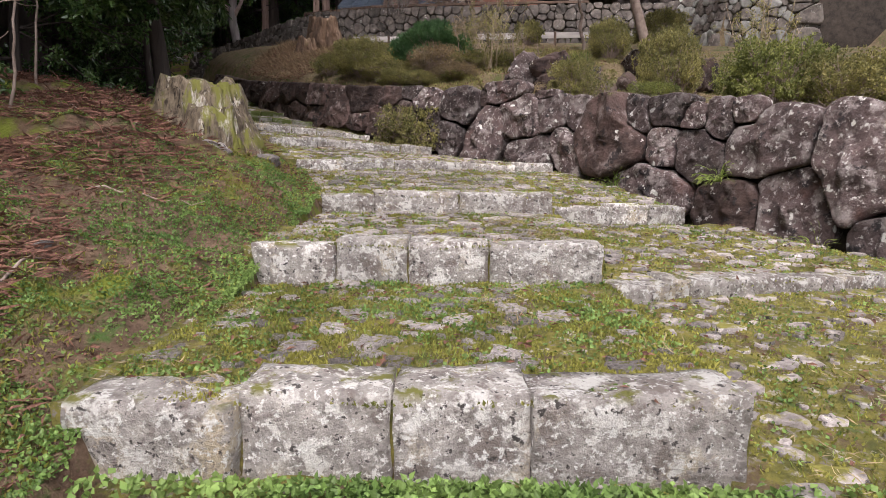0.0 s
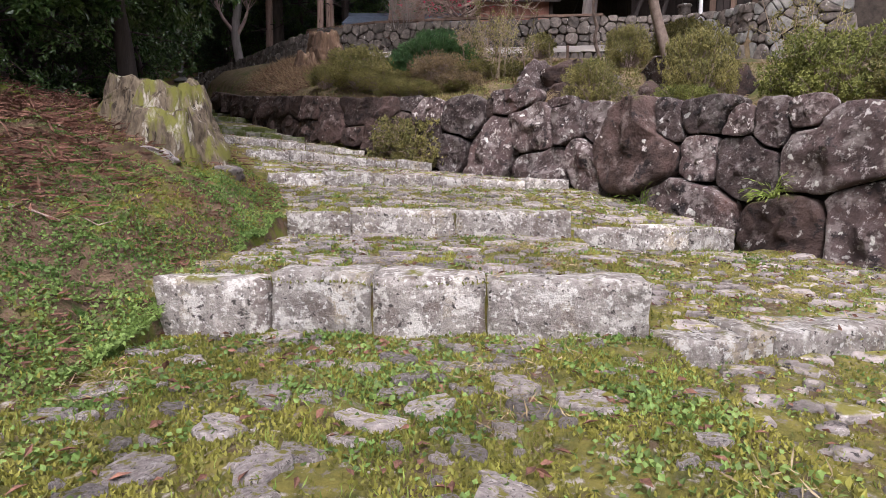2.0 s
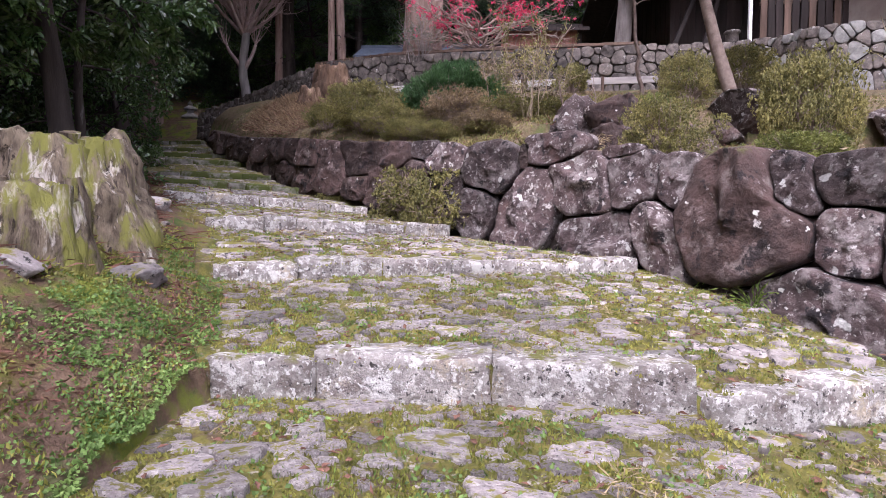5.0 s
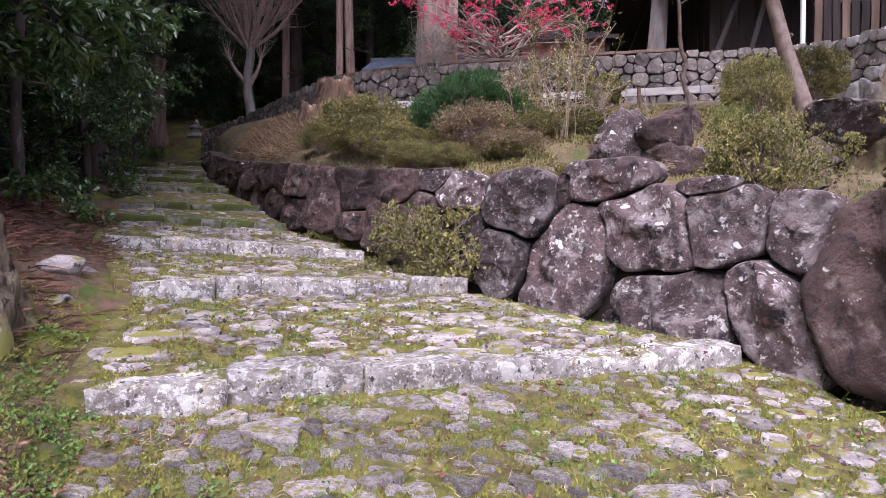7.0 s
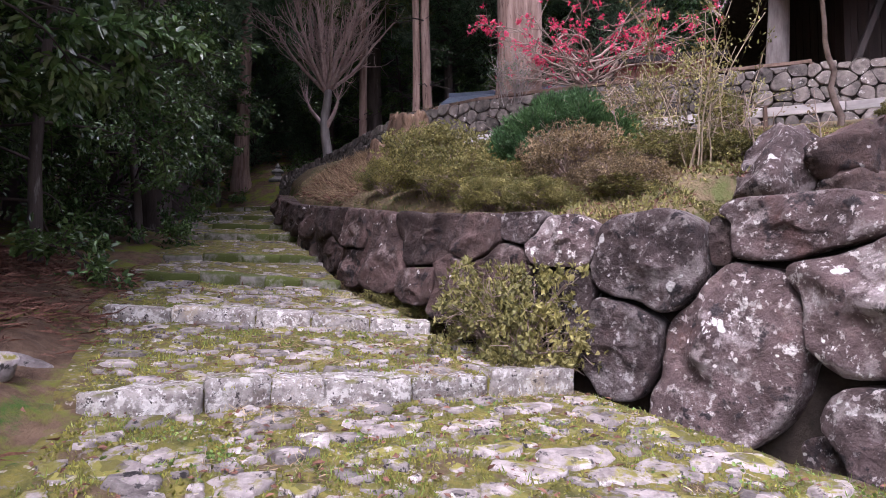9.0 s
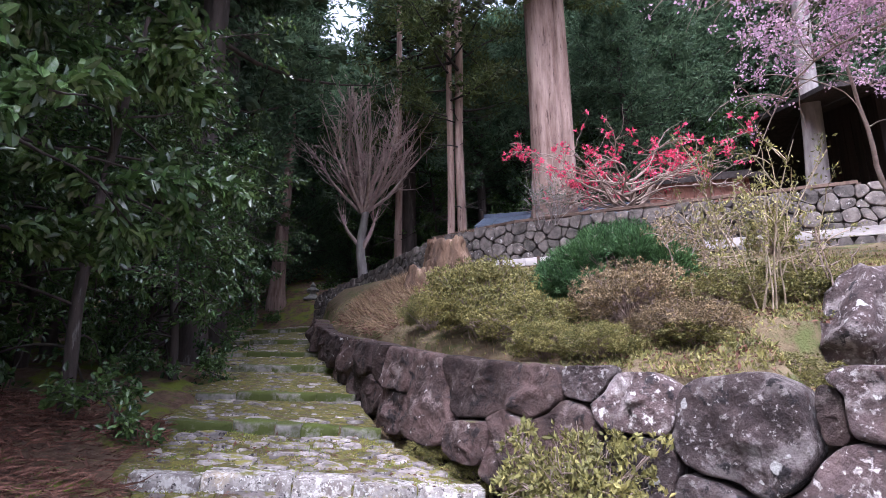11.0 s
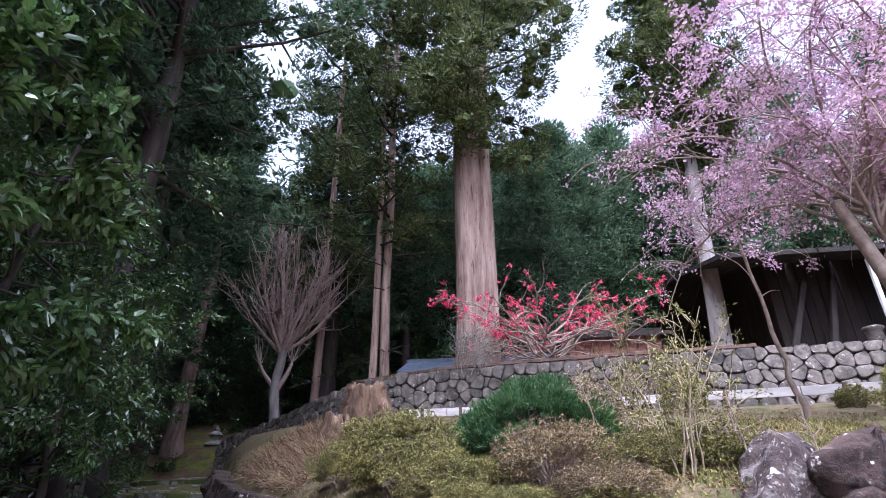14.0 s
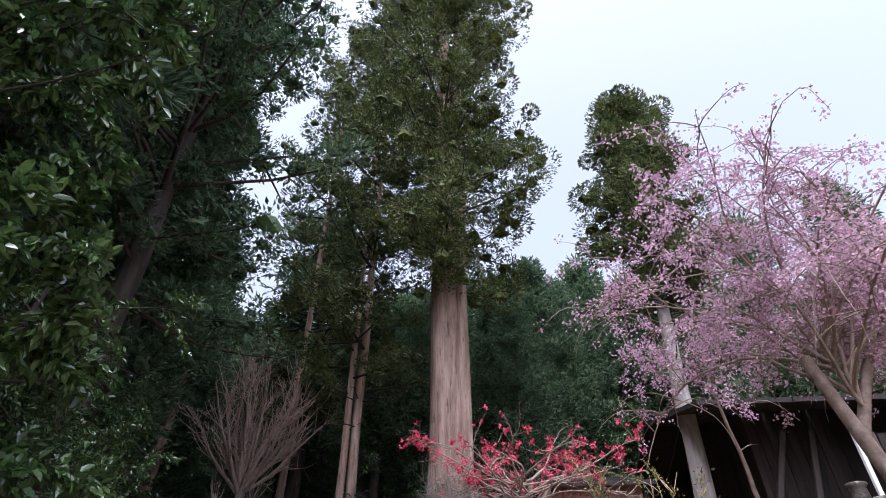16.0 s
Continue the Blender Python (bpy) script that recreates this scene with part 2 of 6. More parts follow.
def leaf_material(name, low, high, rough=0.6, through=0.3, island=0.45, spec=0.4):
    m = material(name, low, high, 1.2, rough, 0.0, 20, island=island, spec=spec)
    t = m.node_tree
    p = t.nodes["Principled BSDF"]
    col = p.inputs["Base Color"].links[0].from_socket
    tr = t.nodes.new("ShaderNodeBsdfTranslucent")
    t.links.new(col, tr.inputs["Color"])
    mx = t.nodes.new("ShaderNodeMixShader")
    mx.inputs[0].default_value = through
    t.links.new(p.outputs[0], mx.inputs[1])
    t.links.new(tr.outputs[0], mx.inputs[2])
    t.links.new(mx.outputs[0], t.nodes["Material Output"].inputs["Surface"])
    return m


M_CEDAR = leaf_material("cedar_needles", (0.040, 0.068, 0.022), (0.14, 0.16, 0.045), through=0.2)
# needles of the shaded trees, bluer, tone raised where crowns block the light
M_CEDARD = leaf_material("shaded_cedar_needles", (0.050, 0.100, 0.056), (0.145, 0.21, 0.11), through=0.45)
M_CAMELLIA = leaf_material("glossy_leaf", (0.034, 0.080, 0.028), (0.115, 0.185, 0.055), rough=0.24, spec=0.9, through=0.2)
M_AZALEA = leaf_material("azalea_leaf", (0.105, 0.105, 0.032), (0.29, 0.255, 0.085), through=0.18, island=0.55)
M_AZBROWN = leaf_material("winter_azalea_leaf", (0.13, 0.094, 0.052), (0.31, 0.23, 0.12), through=0.18, island=0.55)
M_AZGREEN = leaf_material("fresh_azalea_leaf", (0.085, 0.105, 0.025), (0.26, 0.27, 0.07), through=0.2, island=0.5)
M_JUNIPER = leaf_material("juniper_needle", (0.040, 0.095, 0.034), (0.10, 0.185, 0.062))
M_CLOVER = leaf_material("clover_leaf", (0.085, 0.155, 0.035), (0.22, 0.31, 0.085))
M_MOSSTUFT = leaf_material("moss_tuft", (0.13, 0.14, 0.026), (0.33, 0.305, 0.068))
M_GRASS = leaf_material("grass_blade", (0.12, 0.20, 0.03), (0.28, 0.32, 0.08))
M_SLOPEGRASS = leaf_material("brown_slope_grass", (0.18, 0.12, 0.068), (0.37, 0.26, 0.155))
M_DRYGRASS = leaf_material("dry_grass", (0.28, 0.20, 0.11), (0.45, 0.36, 0.22))
M_PINK = leaf_material("cherry_petal", (0.46, 0.28, 0.39), (0.66, 0.46, 0.57), through=0.45, island=0.25)
M_RED = leaf_material("red_petal", (0.55, 0.03, 0.09), (0.78, 0.10, 0.20), through=0.3, island=0.25)

# ---- plan: height of the land ----
WALL = np.array([(6.3, 2.8), (4.69, 6), (3.67, 8), (2.53, 10), (1.01, 12.1), (-1.34, 13.6), (-3.07, 15.3), (-7.19, 21), (-11.8, 29.5), (-14.39, 36)])
WS = np.concatenate([[0], np.cumsum(np.hypot(*np.diff(WALL, axis=0).T))])
EDGE = np.array([(-1.71, -12), (-1.57, 2.3), (-1.5, 4.6), (-1.48, 7.1), (-2.1, 8.65), (-2.98, 10.5), (-4.5, 12.3), (-5.58, 14), (-6.87, 16.2), (-8.46, 18.5), (-9.99, 20.8), (-12.24, 24.2), (-15.82, 31), (-20.43, 40)])
ES = np.concatenate([[0], np.cumsum(np.hypot(*np.diff(EDGE, axis=0).T))])
EZ = np.array([-1.33, 0.31, 0.64, 1.05, 1.4, 1.84, 2.24, 2.61, 2.92, 3.41, 3.81, 4.4, 5.51, 6.89])
S_BASE, Z_BASE = (0.0, 3.6, 5.81, 7.23, 8.13, 8.79, 10.34, 11.5, 12.06, 13.85, 16.46, 19.34, 21.56, 32.63, 39.26), (0.24, 0.37, 0.6, 0.81, 1.08, 1.2, 1.34, 1.53, 1.74, 2.04, 2.47, 3.05, 3.66, 5.29, 6.52)
S_TOP, Z_TOP = (0.0, 3.7, 5.01, 6.02, 7.23, 8.33, 9.04, 10.04, 11.66, 12.93, 15.1, 17.22, 20.15, 22.17, 26.19, 32.63, 39.26), (1.83, 2.05, 2.2, 2.29, 2.44, 2.64, 2.71, 2.95, 3.0, 3.03, 3.23, 3.5, 3.84, 4.12, 4.8, 5.59, 6.62)


def along(line, lengths, x, y):
    """Length along a line and the signed distance from it (positive to the right of its run)."""
    best = np.full(np.shape(x), 1e9)
    s, d = np.zeros(np.shape(x)), np.zeros(np.shape(x))
    for k in range(len(line) - 1):
        a, b = line[k], line[k + 1]
        L = lengths[k + 1] - lengths[k]
        tx, ty = (b - a) / L
        u = np.clip((x - a[0]) * tx + (y - a[1]) * ty, -1e3 if k == 0 else 0, 1e3 if k == len(line) - 2 else L)
        qx, qy = x - a[0] - u * tx, y - a[1] - u * ty
        r = np.hypot(qx, qy)
        side = np.where(tx * qy - ty * qx < 0, 1.0, -1.0)
        near = r < best
        best = np.where(near, r, best)
        s, d = np.where(near, lengths[k] + u, s), np.where(near, side * r, d)
    return s, d


TERRACE = np.array([(-13.9, 33.5), (-10.4, 31), (-6.37, 27), (-4.55, 25.6), (-0.83, 24.3), (4.29, 23.2), (9.2, 22.6), (9.54, 20), (11.74, 19.5), (29.71, 18)])
TSL = np.concatenate([[0], np.cumsum(np.hypot(*np.diff(TERRACE, axis=0).T))])
T_TOP = np.array([7.24, 7.69, 7.91, 7.89, 7.7, 7.56, 7.5, 7.15, 7.25, 8.2])
T_BASE = np.array([6.64, 6.79, 6.47, 6.24, 6.1, 6.01, 6.0, 5.58, 5.53, 6.59])


def land(x, y):
    """Height of the ground away from the paved steps."""
    x, y = np.asarray(x, float), np.asarray(y, float)
    sw, dw = along(WALL, WS, x, y)
    se, de = along(EDGE, ES, x, y)
    st, dt = along(TERRACE, TSL, x, y)
    e = np.interp(se, ES, EZ) + np.where(se < 0, 0.13 * se, 0)
    base = np.interp(sw, S_BASE, Z_BASE)
    top = np.interp(sw, S_TOP, Z_TOP)
    f = np.clip(de / (de - dw + 1e-6), 0, 1)
    mid = e * (1 - f) + base * f - 0.35
    left = np.maximum(-de, 0)
    bank = np.interp(y, (-3, 1.5, 4, 6.5, 9, 11, 14, 40), (0.25, 0.25, 0.22, 0.30, 0.26, 0.12, 0.06, 0.05))
    lz = e - 0.02 + bank * np.minimum(left, 2.2) + 0.03 * left + 0.10 * np.maximum(left - 7, 0) + 0.05 * wavy(x, y, 1.3) + 0.055 * wavy(x, y, 3.7, 2) + 0.03 * wavy(x, y, 8.0, 3) + 0.07 * np.maximum(wavy(x, y, 3.1, 7), 0) * (left > 0.25) + 0.04 * np.maximum(wavy(x, y, 6.0, 11), 0) * (left > 0.25)
    lz = lz + 0.16 * np.exp(-((x + 2.6) ** 2 + (y - 6.6) ** 2) / 0.9)
    low = top - 0.1 + 0.11 * np.maximum(dw, 0)
    up = 0.33 + 0.248 * y + 0.014 * x
    gz = np.where(y + 0.35 * np.maximum(x - 4.5, 0) < 14.15 - 0.2 * np.maximum(1.8 - x, 0), np.minimum(up, low), up)
    gz = np.where(x < 1.0, up, gz)
    gz = top - 0.12 + (gz - top + 0.05) * (1 - np.exp(-np.maximum(dw, 0) / np.interp(y, (13, 15.5, 20), (1.6, 1.2, 1.1)))) + 0.04 * wavy(x, y, 1.1, 5)
    gz = np.minimum(gz, np.interp(st, TSL, T_BASE) + 0.15 + 0.02 * np.maximum(-dt, 0))
    z = np.where(de < 0.1, lz, np.where(dw > 0.45, gz, mid))
    tz = np.interp(st, TSL, T_TOP) - 0.08
    z = np.where((dt < -0.35), np.where(de < 0, z, np.maximum(z, tz)), z)
    far = np.maximum(y - 33 + 0.15 * np.abs(x), 0)
    z = z + np.where(y > 20, 0.42 * np.maximum(far - 6, 0), 0)
    return z


def land1(x, y):
    return float(land(np.array([x]), np.array([y]))[0])


def axis(stops):
    """Grid coordinates from (start, end, step) runs."""
    return np.concatenate([np.arange(a, b, s) for a, b, s in stops])


gx = axis([(-900, -200, 100), (-200, -60, 14), (-60, -14, 1.5), (-14, -5, 0.3), (-5, 6, 0.11), (6, 14, 0.35), (14, 60, 2), (60, 200, 14), (200, 901, 100)])
gy = axis([(-900, -200, 100), (-200, -40, 14), (-40, -6, 2), (-6, 1, 0.35), (1, 16, 0.11), (16, 34, 0.3), (34, 80, 2), (80, 200, 14), (200, 901, 100)])
X, Y = np.meshgrid(gx, gy, indexing="ij")
Z = land(X, Y)
Z = np.where(np.hypot(X, Y) > 120, np.minimum(Z, 30), Z)
nx, ny = X.shape
i, j = np.meshgrid(np.arange(nx - 1), np.arange(ny - 1), indexing="ij")
F = np.stack([i * ny + j, (i + 1) * ny + j, (i + 1) * ny + j + 1, i * ny + j + 1], -1).reshape(-1, 4)
me = mesh_np("ground", np.stack([X, Y, Z], -1).reshape(-1, 3), F, True)
for m in (M_GROUND, M_GARDEN):
    me.materials.append(m)
cx, cy = X[:-1, :-1].ravel(), Y[:-1, :-1].ravel()
me.polygons.foreach_set("material_index", (along(WALL, WS, cx, cy)[1] > -0.1).astype(np.int32))
ground = tagged(new("ground", me), "hillside soil with moss, weeds and cedar litter", "ground", kind="structure")

# ---- paved stairway ----
stairway = thing("stairway", (0, 2.3, 0), "broad old stairway of lichened stone blocks and mossy cobbles", "stairway", kind="structure")


def rough_block(l, d, h, seed, cuts=(12, 3, 5), wear=0.026):
    """A worn stone block: front bottom edge along x from 0 to l, depth along y, rounded and uneven."""
    bm = bmesh.new()
    bmesh.ops.create_cube(bm, size=1)
    for ax, n in enumerate(cuts):
        edges = [e for e in bm.edges if abs((e.verts[0].co - e.verts[1].co).normalized()[ax]) > 0.9]
        bmesh.ops.subdivide_edges(bm, edges=edges, cuts=n, use_grid_fill=True)
    size = Vector((l, d, h))
    for v in bm.verts:
        c = v.co.copy()
        p = Vector((c.x * l, c.y * d, c.z * h))
        near = sorted(min(0.5 - abs(c[a]), 0.5) * size[a] for a in range(3))
        k = max(0, 1 - near[1] / 0.06)
        q = p - p.normalized() * (wear * 0.7 * k * (0.6 + 0.8 * abs(nz(p, 7, seed))))
        n = Vector((nz(p, 4, seed), nz(p, 4, seed + 5), nz(p, 4, seed + 9))) * wear * 0.8 + Vector((nz(p, 14, seed), nz(p, 14, seed + 5), nz(p, 14, seed + 9))) * wear * 0.35
        v.co = q + n + Vector((l / 2, d / 2, h / 2))
    me = bpy.data.meshes.new("step_block")
    bm.to_mesh(me)
    bm.free()
    for f in me.polygons:
        f.use_smooth = True
    return me


class Patch:
    """A sloping tread between its front and back edges, with a slightly uneven surface."""

    def __init__(self, fl, fr, bl, br):
        self.c = [np.array(p, float) for p in (fl, fr, bl, br)]

    def at(self, u, v):
        fl, fr, bl, br = self.c
        u, v = np.asarray(u, float)[..., None], np.asarray(v, float)[..., None]
        p = (fl * (1 - u) + fr * u) * (1 - v) + (bl * (1 - u) + br * u) * v
        p[..., 2] += 0.022 * wavy(p[..., 0], p[..., 1], 3.0) + 0.012 * wavy(p[..., 0], p[..., 1], 9.0, 4) - 0.035
        return p

    def mesh(self, step):
        fl, fr, bl, br = self.c
        n = max(4, int(np.linalg.norm(fr - fl) / step))
        m = max(4, int(np.linalg.norm(bl - fl) / step))
        U, V = np.meshgrid(np.linspace(-0.03, 1.004, n), np.linspace(0.02, 1.04, m), indexing="ij")
        P = self.at(U, V)
        i, j = np.meshgrid(np.arange(n - 1), np.arange(m - 1), indexing="ij")
        F = np.stack([i * m + j, (i + 1) * m + j, (i + 1) * m + j + 1, i * m + j + 1], -1).reshape(-1, 4)
        Vt = P.reshape(-1, 3)
        # skirts close the bed at its sides
        ring = np.concatenate([np.arange(n) * m, (n - 1) * m + np.arange(1, m), (np.arange(n - 1)[::-1]) * m + m - 1, np.arange(m - 1)[::-1][:-1]])
        low = Vt[ring] - np.array([0, 0, 0.45])
        k = np.arange(len(ring))
        S = np.stack([ring, len(Vt) + k, len(Vt) + (k + 1) % len(ring), np.roll(ring, -1)], 1)
        me = mesh_np("tread", np.concatenate([Vt, low]), np.concatenate([F, S]), True)
        me.materials.append(M_MOSS)
        me.materials.append(M_MOSS)
        me.polygons.foreach_set("material_index", np.repeat([0, 1], [len(F), len(S)]).astype(np.int32))
        return me


def paving_mesh(seed, n=12):
    """A flat cobble about 1 across, its top 0.12 above the soil."""
    r = np.random.default_rng(int(seed * 10))
    a = np.linspace(0, 2 * np.pi, n, endpoint=False) + r.uniform(-0.22, 0.22, n)
    rad = 0.5 * (1 + 0.2 * np.sin(2 * a + r.uniform(0, 6)) + 0.16 * np.sin(3 * a + r.uniform(0, 6)) + r.uniform(-0.15, 0.15, n))
    ring = np.stack([np.cos(a) * rad, np.sin(a) * rad], 1)
    tilt = r.uniform(-0.06, 0.06, 2)
    rows = []
    for k, z in ((1.02, -0.25), (1.0, 0.05), (0.92, 0.10), (0.5, 0.115)):
        w = ring * k
        rows.append(np.column_stack([w, z + w @ tilt + r.uniform(-0.035, 0.035, n) * (z > 0)]))
    V = np.concatenate(rows + [[[0, 0, 0.12]]])
    F = [(k * n + j, k * n + (j + 1) % n, (k + 1) * n + (j + 1) % n, (k + 1) * n + j) for k in range(3) for j in range(n)]
    c = len(V) - 1
    bm = bmesh.new()
    vs = [bm.verts.new(v) for v in V]
    for f in F:
        bm.faces.new([vs[q] for q in f])
    for j in range(n):
        bm.faces.new([vs[3 * n + j], vs[3 * n + (j + 1) % n], vs[c]])
    me = bpy.data.meshes.new("paving_stone")
    bm.to_mesh(me)
    bm.free()
    for f in me.polygons:
        f.use_smooth = False
    me.materials.append(M_PAVE)
    return me


PAVE = [paving_mesh(s) for s in range(14)]
BED = {}


def step(key, fl, fr, bl, br, rise, joints, stones=0, sizes=(0.08, 0.34), depth=0.34, fine=0.06, right_rise=None, single=False, block=None):
    """One step: a soil bed with moss, its row of front blocks, and cobbles let into the bed."""
    pt = Patch(fl, fr, bl, br)
    block = block or M_BLOCK
    BED[key] = pt
    bed = part("step", pt.mesh(fine), M_MOSS, stairway, "mossy stone step with soil between cobbles")
    a, b = np.array(fl, float), np.array(fr, float)
    run = b - a
    length = np.linalg.norm(run[:2])
    yaw = math.degrees(math.atan2(run[1], run[0]))
    for k, (u0, u1) in enumerate(zip(joints[:-1], joints[1:])):
        h = rise + ((right_rise or rise) - rise) * u0
        h0 = h + 0.12
        l = (u1 - u0) * length + 0.004
        p = a + run * u0
        me = rough_block(l, depth * (0.9 + 0.3 * ((k * 7) % 5) / 5), h0, 3.1 * k + len(BED) * 11.7)
        slope = -math.degrees(math.asin(run[2] / np.linalg.norm(run)))
        ob = part("step_block", me, block, bed, "lichen-covered squared stone block" if k == 0 else "")
        ob.matrix_basis = pose(p[0], p[1], p[2] - h0 + 0.01 + 0.012 * ((k * 3) % 4 - 1.5), 0, slope, yaw) @ pose(0, 0.02 * ((k * 5) % 3 - 1), 0, 0, 0, ((k * 37) % 7 - 3) * 0.5)
    r = np.random.default_rng(len(BED) * 5 + 1)
    area = []
    loose = Geo()
    up = run / np.linalg.norm(run)
    for _ in range(stones * 6):
        if len(area) >= stones:
            break
        u, v = r.uniform(0.02, 0.98), r.uniform(0.10, 0.97)
        s = sizes[0] + (sizes[1] - sizes[0]) * r.random() ** 2.2
        p = pt.at(u, v)
        if any((p[0] - q[0]) ** 2 + (p[1] - q[1]) ** 2 < (0.46 * (s + q[2])) ** 2 for q in area):
            continue
        area.append((p[0], p[1], s))
        me = PAVE[r.integers(len(PAVE))]
        back = (pt.at(u, min(v + 0.1, 1.1)) - p)
        tilt = math.degrees(math.atan2(back[2], np.hypot(back[0], back[1])))
        m = pose(p[0], p[1], p[2] + 0.002, 0, 0, yaw) @ pose(0, 0, 0, tilt, math.degrees(math.asin(-up[2])), r.uniform(-30, 30)) @ Matrix.Diagonal((s * 1.3, s * 0.85, 0.30 * s + 0.14, 1))
        if single:
            ob = part("paving_stone", me, None, bed)
            ob.matrix_basis = m
        else:
            V = np.array([m @ w.co for w in me.vertices])
            loose.add(V, [list(f.vertices) if len(f.vertices) == 4 else [*f.vertices, f.vertices[0]] for f in me.polygons if len(f.vertices) == 4])
            tri = [list(f.vertices) for f in me.polygons if len(f.vertices) == 3]
            n = len(tri)
            loose.add(V, [[tri[q][0], tri[q][1], tri[(q + 1) % n][1], tri[q][2]] for q in range(0, n - 1, 2)])
    if not single and stones:
        tagged(part("cobbles", loose.mesh("cobbles"), M_COBBLE, bed, "pale lichened cobbles set in moss"), kind="stuff")


step("T0", (-2.08, -3, -0.4), (1.38, -3, -0.36), (-1.56, 2.32, 0.17), (1.33, 2.28, 0.12), 0.2, (0, 0.3, 0.6, 1), 40, (0.2, 0.6), single=True)
step("T1", (-1.56, 2.3, 0.48), (1.32, 2.25, 0.5), (-1.47, 4.6, 0.52), (1.32, 4.45, 0.55), 0.33, (0, 0.25, 0.475, 0.68, 1), 125, (0.04, 0.22), right_rise=0.38, single=True)
step("T2", (-1.49, 4.6, 0.82), (1.3, 4.42, 0.83), (-1.4, 7.12, 0.88), (1.39, 6.9, 0.89), 0.30, (0, 0.24, 0.45, 0.68, 1), 190, (0.06, 0.34), right_rise=0.27, single=True)
step("T3", (-1.42, 7.1, 1.1), (1.38, 6.87, 1.09), (-2.03, 8.7, 1.39), (1.07, 9.95, 1.36), 0.22, (0, 0.23, 0.6, 1), 230, (0.06, 0.31), right_rise=0.2, single=True)
step("R0", (1.41, -3, -0.41), (6.33, -3, -0.26), (1.385, 0.25, -0.06), (5.82, 0.35, -0.01), 0.1, (0, 0.5, 1), 30, (0.1, 0.4))
step("R1", (1.385, 0.2, -0.07), (5.82, 0.3, -0.02), (1.36, 4.45, 0.43), (4.99, 5.4, 0.40), 0.1, (0, 0.5, 1), 340, (0.04, 0.22))
step("R2", (1.37, 4.36, 0.53), (4.78, 5.2, 0.46), (1.4, 6.9, 0.78), (3.86, 7.55, 0.67), 0.17, (0, 0.14, 0.2, 0.48, 0.75, 1), 180, (0.05, 0.24))
step("R3", (1.41, 6.86, 0.96), (3.2, 7.36, 0.9), (1.07, 9.95, 1.33), (2.27, 10.38, 1.33), 0.16, (0, 0.4, 0.7, 1), 140, (0.06, 0.26))
step("T4", (-2.09, 8.65, 1.53), (2.06, 10.3, 1.43), (-2.98, 10.55, 1.81), (-0.09, 12.5, 1.64), 0.34, (0, 0.16, 0.34, 0.5, 0.66, 0.83, 1), 240, (0.06, 0.36), right_rise=0.16)
step("T5", (-2.99, 10.5, 1.94), (-0.12, 12.45, 1.78), (-4.46, 12.35, 2.22), (-1.53, 13.45, 1.98), 0.2, (0, 0.2, 0.32, 0.42, 0.6, 0.78, 1), 120, (0.06, 0.34))
step("T6", (-4.5, 12.3, 2.33), (-1.55, 13.4, 2.09), (-5.55, 14.05, 2.56), (-3.16, 15.05, 2.38), 0.2, (0, 0.2, 0.45, 0.62, 0.8, 1), 80, (0.08, 0.36))
step("T7", (-5.59, 14, 2.66), (-3.18, 15, 2.49), (-6.84, 16.25, 2.85), (-4.39, 17.05, 2.77), 0.24, (0, 0.3, 0.5, 0.62, 0.8, 1), 40, (0.08, 0.3), fine=0.1, block=M_BLOCKM)
step("T8", (-6.87, 16.2, 2.94), (-4.41, 17, 2.87), (-8.43, 18.55, 3.37), (-5.83, 19.35, 3.3), 0.24, (0, 0.25, 0.5, 0.75, 1), 28, (0.08, 0.3), fine=0.12, block=M_BLOCKM)
step("T9", (-8.46, 18.5, 3.46), (-5.85, 19.3, 3.4), (-9.96, 20.85, 3.78), (-7.17, 21.45, 3.73), 0.22, (0, 0.25, 0.5, 0.75, 1), 24, (0.08, 0.34), fine=0.12, block=M_BLOCKM)
step("T10", (-9.99, 20.8, 3.87), (-7.18, 21.4, 3.8), (-12.22, 24.25, 4.32), (-9.22, 24.85, 4.33), 0.22, (0, 0.3, 0.6, 1), 40, (0.1, 0.36), fine=0.15, block=M_BLOCKM)
step("T11", (-12.24, 24.2, 4.43), (-9.23, 24.8, 4.41), (-14.78, 28.05, 5), (-11.27, 28.65, 5.09), 0.24, (0, 0.3, 0.6, 1), 40, (0.1, 0.36), fine=0.2, block=M_BLOCKM)
step("T12", (-14.79, 28, 5.1), (-11.29, 28.6, 5.2), (-16.82, 31.5, 5.44), (-12.83, 31.8, 5.67), 0.22, (0, 0.3, 0.6, 1), 30, (0.1, 0.36), fine=0.2, block=M_BLOCKM)

# ---- boulder retaining wall ----


def clip_cell(seeds, k, poly):
    """The power cell of seed k, cut out of a convex polygon."""
    x0, y0, w0 = seeds[k]
    for q, (x1, y1, w1) in enumerate(seeds):
        if q == k or abs(x1 - x0) + abs(y1 - y0) > 6:
            continue
        ax, ay = x1 - x0, y1 - y0
        c = (x1 * x1 + y1 * y1 - w1 * w1 - x0 * x0 - y0 * y0 + w0 * w0) / 2
        out = []
        for (px, py), (qx, qy) in zip(poly, poly[1:] + poly[:1]):
            dp, dq = ax * px + ay * py - c, ax * qx + ay * qy - c
            if dp <= 0:
                out.append((px, py))
            if dp * dq < 0:
                f = dp / (dp - dq)
                out.append((px + f * (qx - px), py + f * (qy - py)))
        poly = out
        if len(poly) < 3:
            return []
    return poly


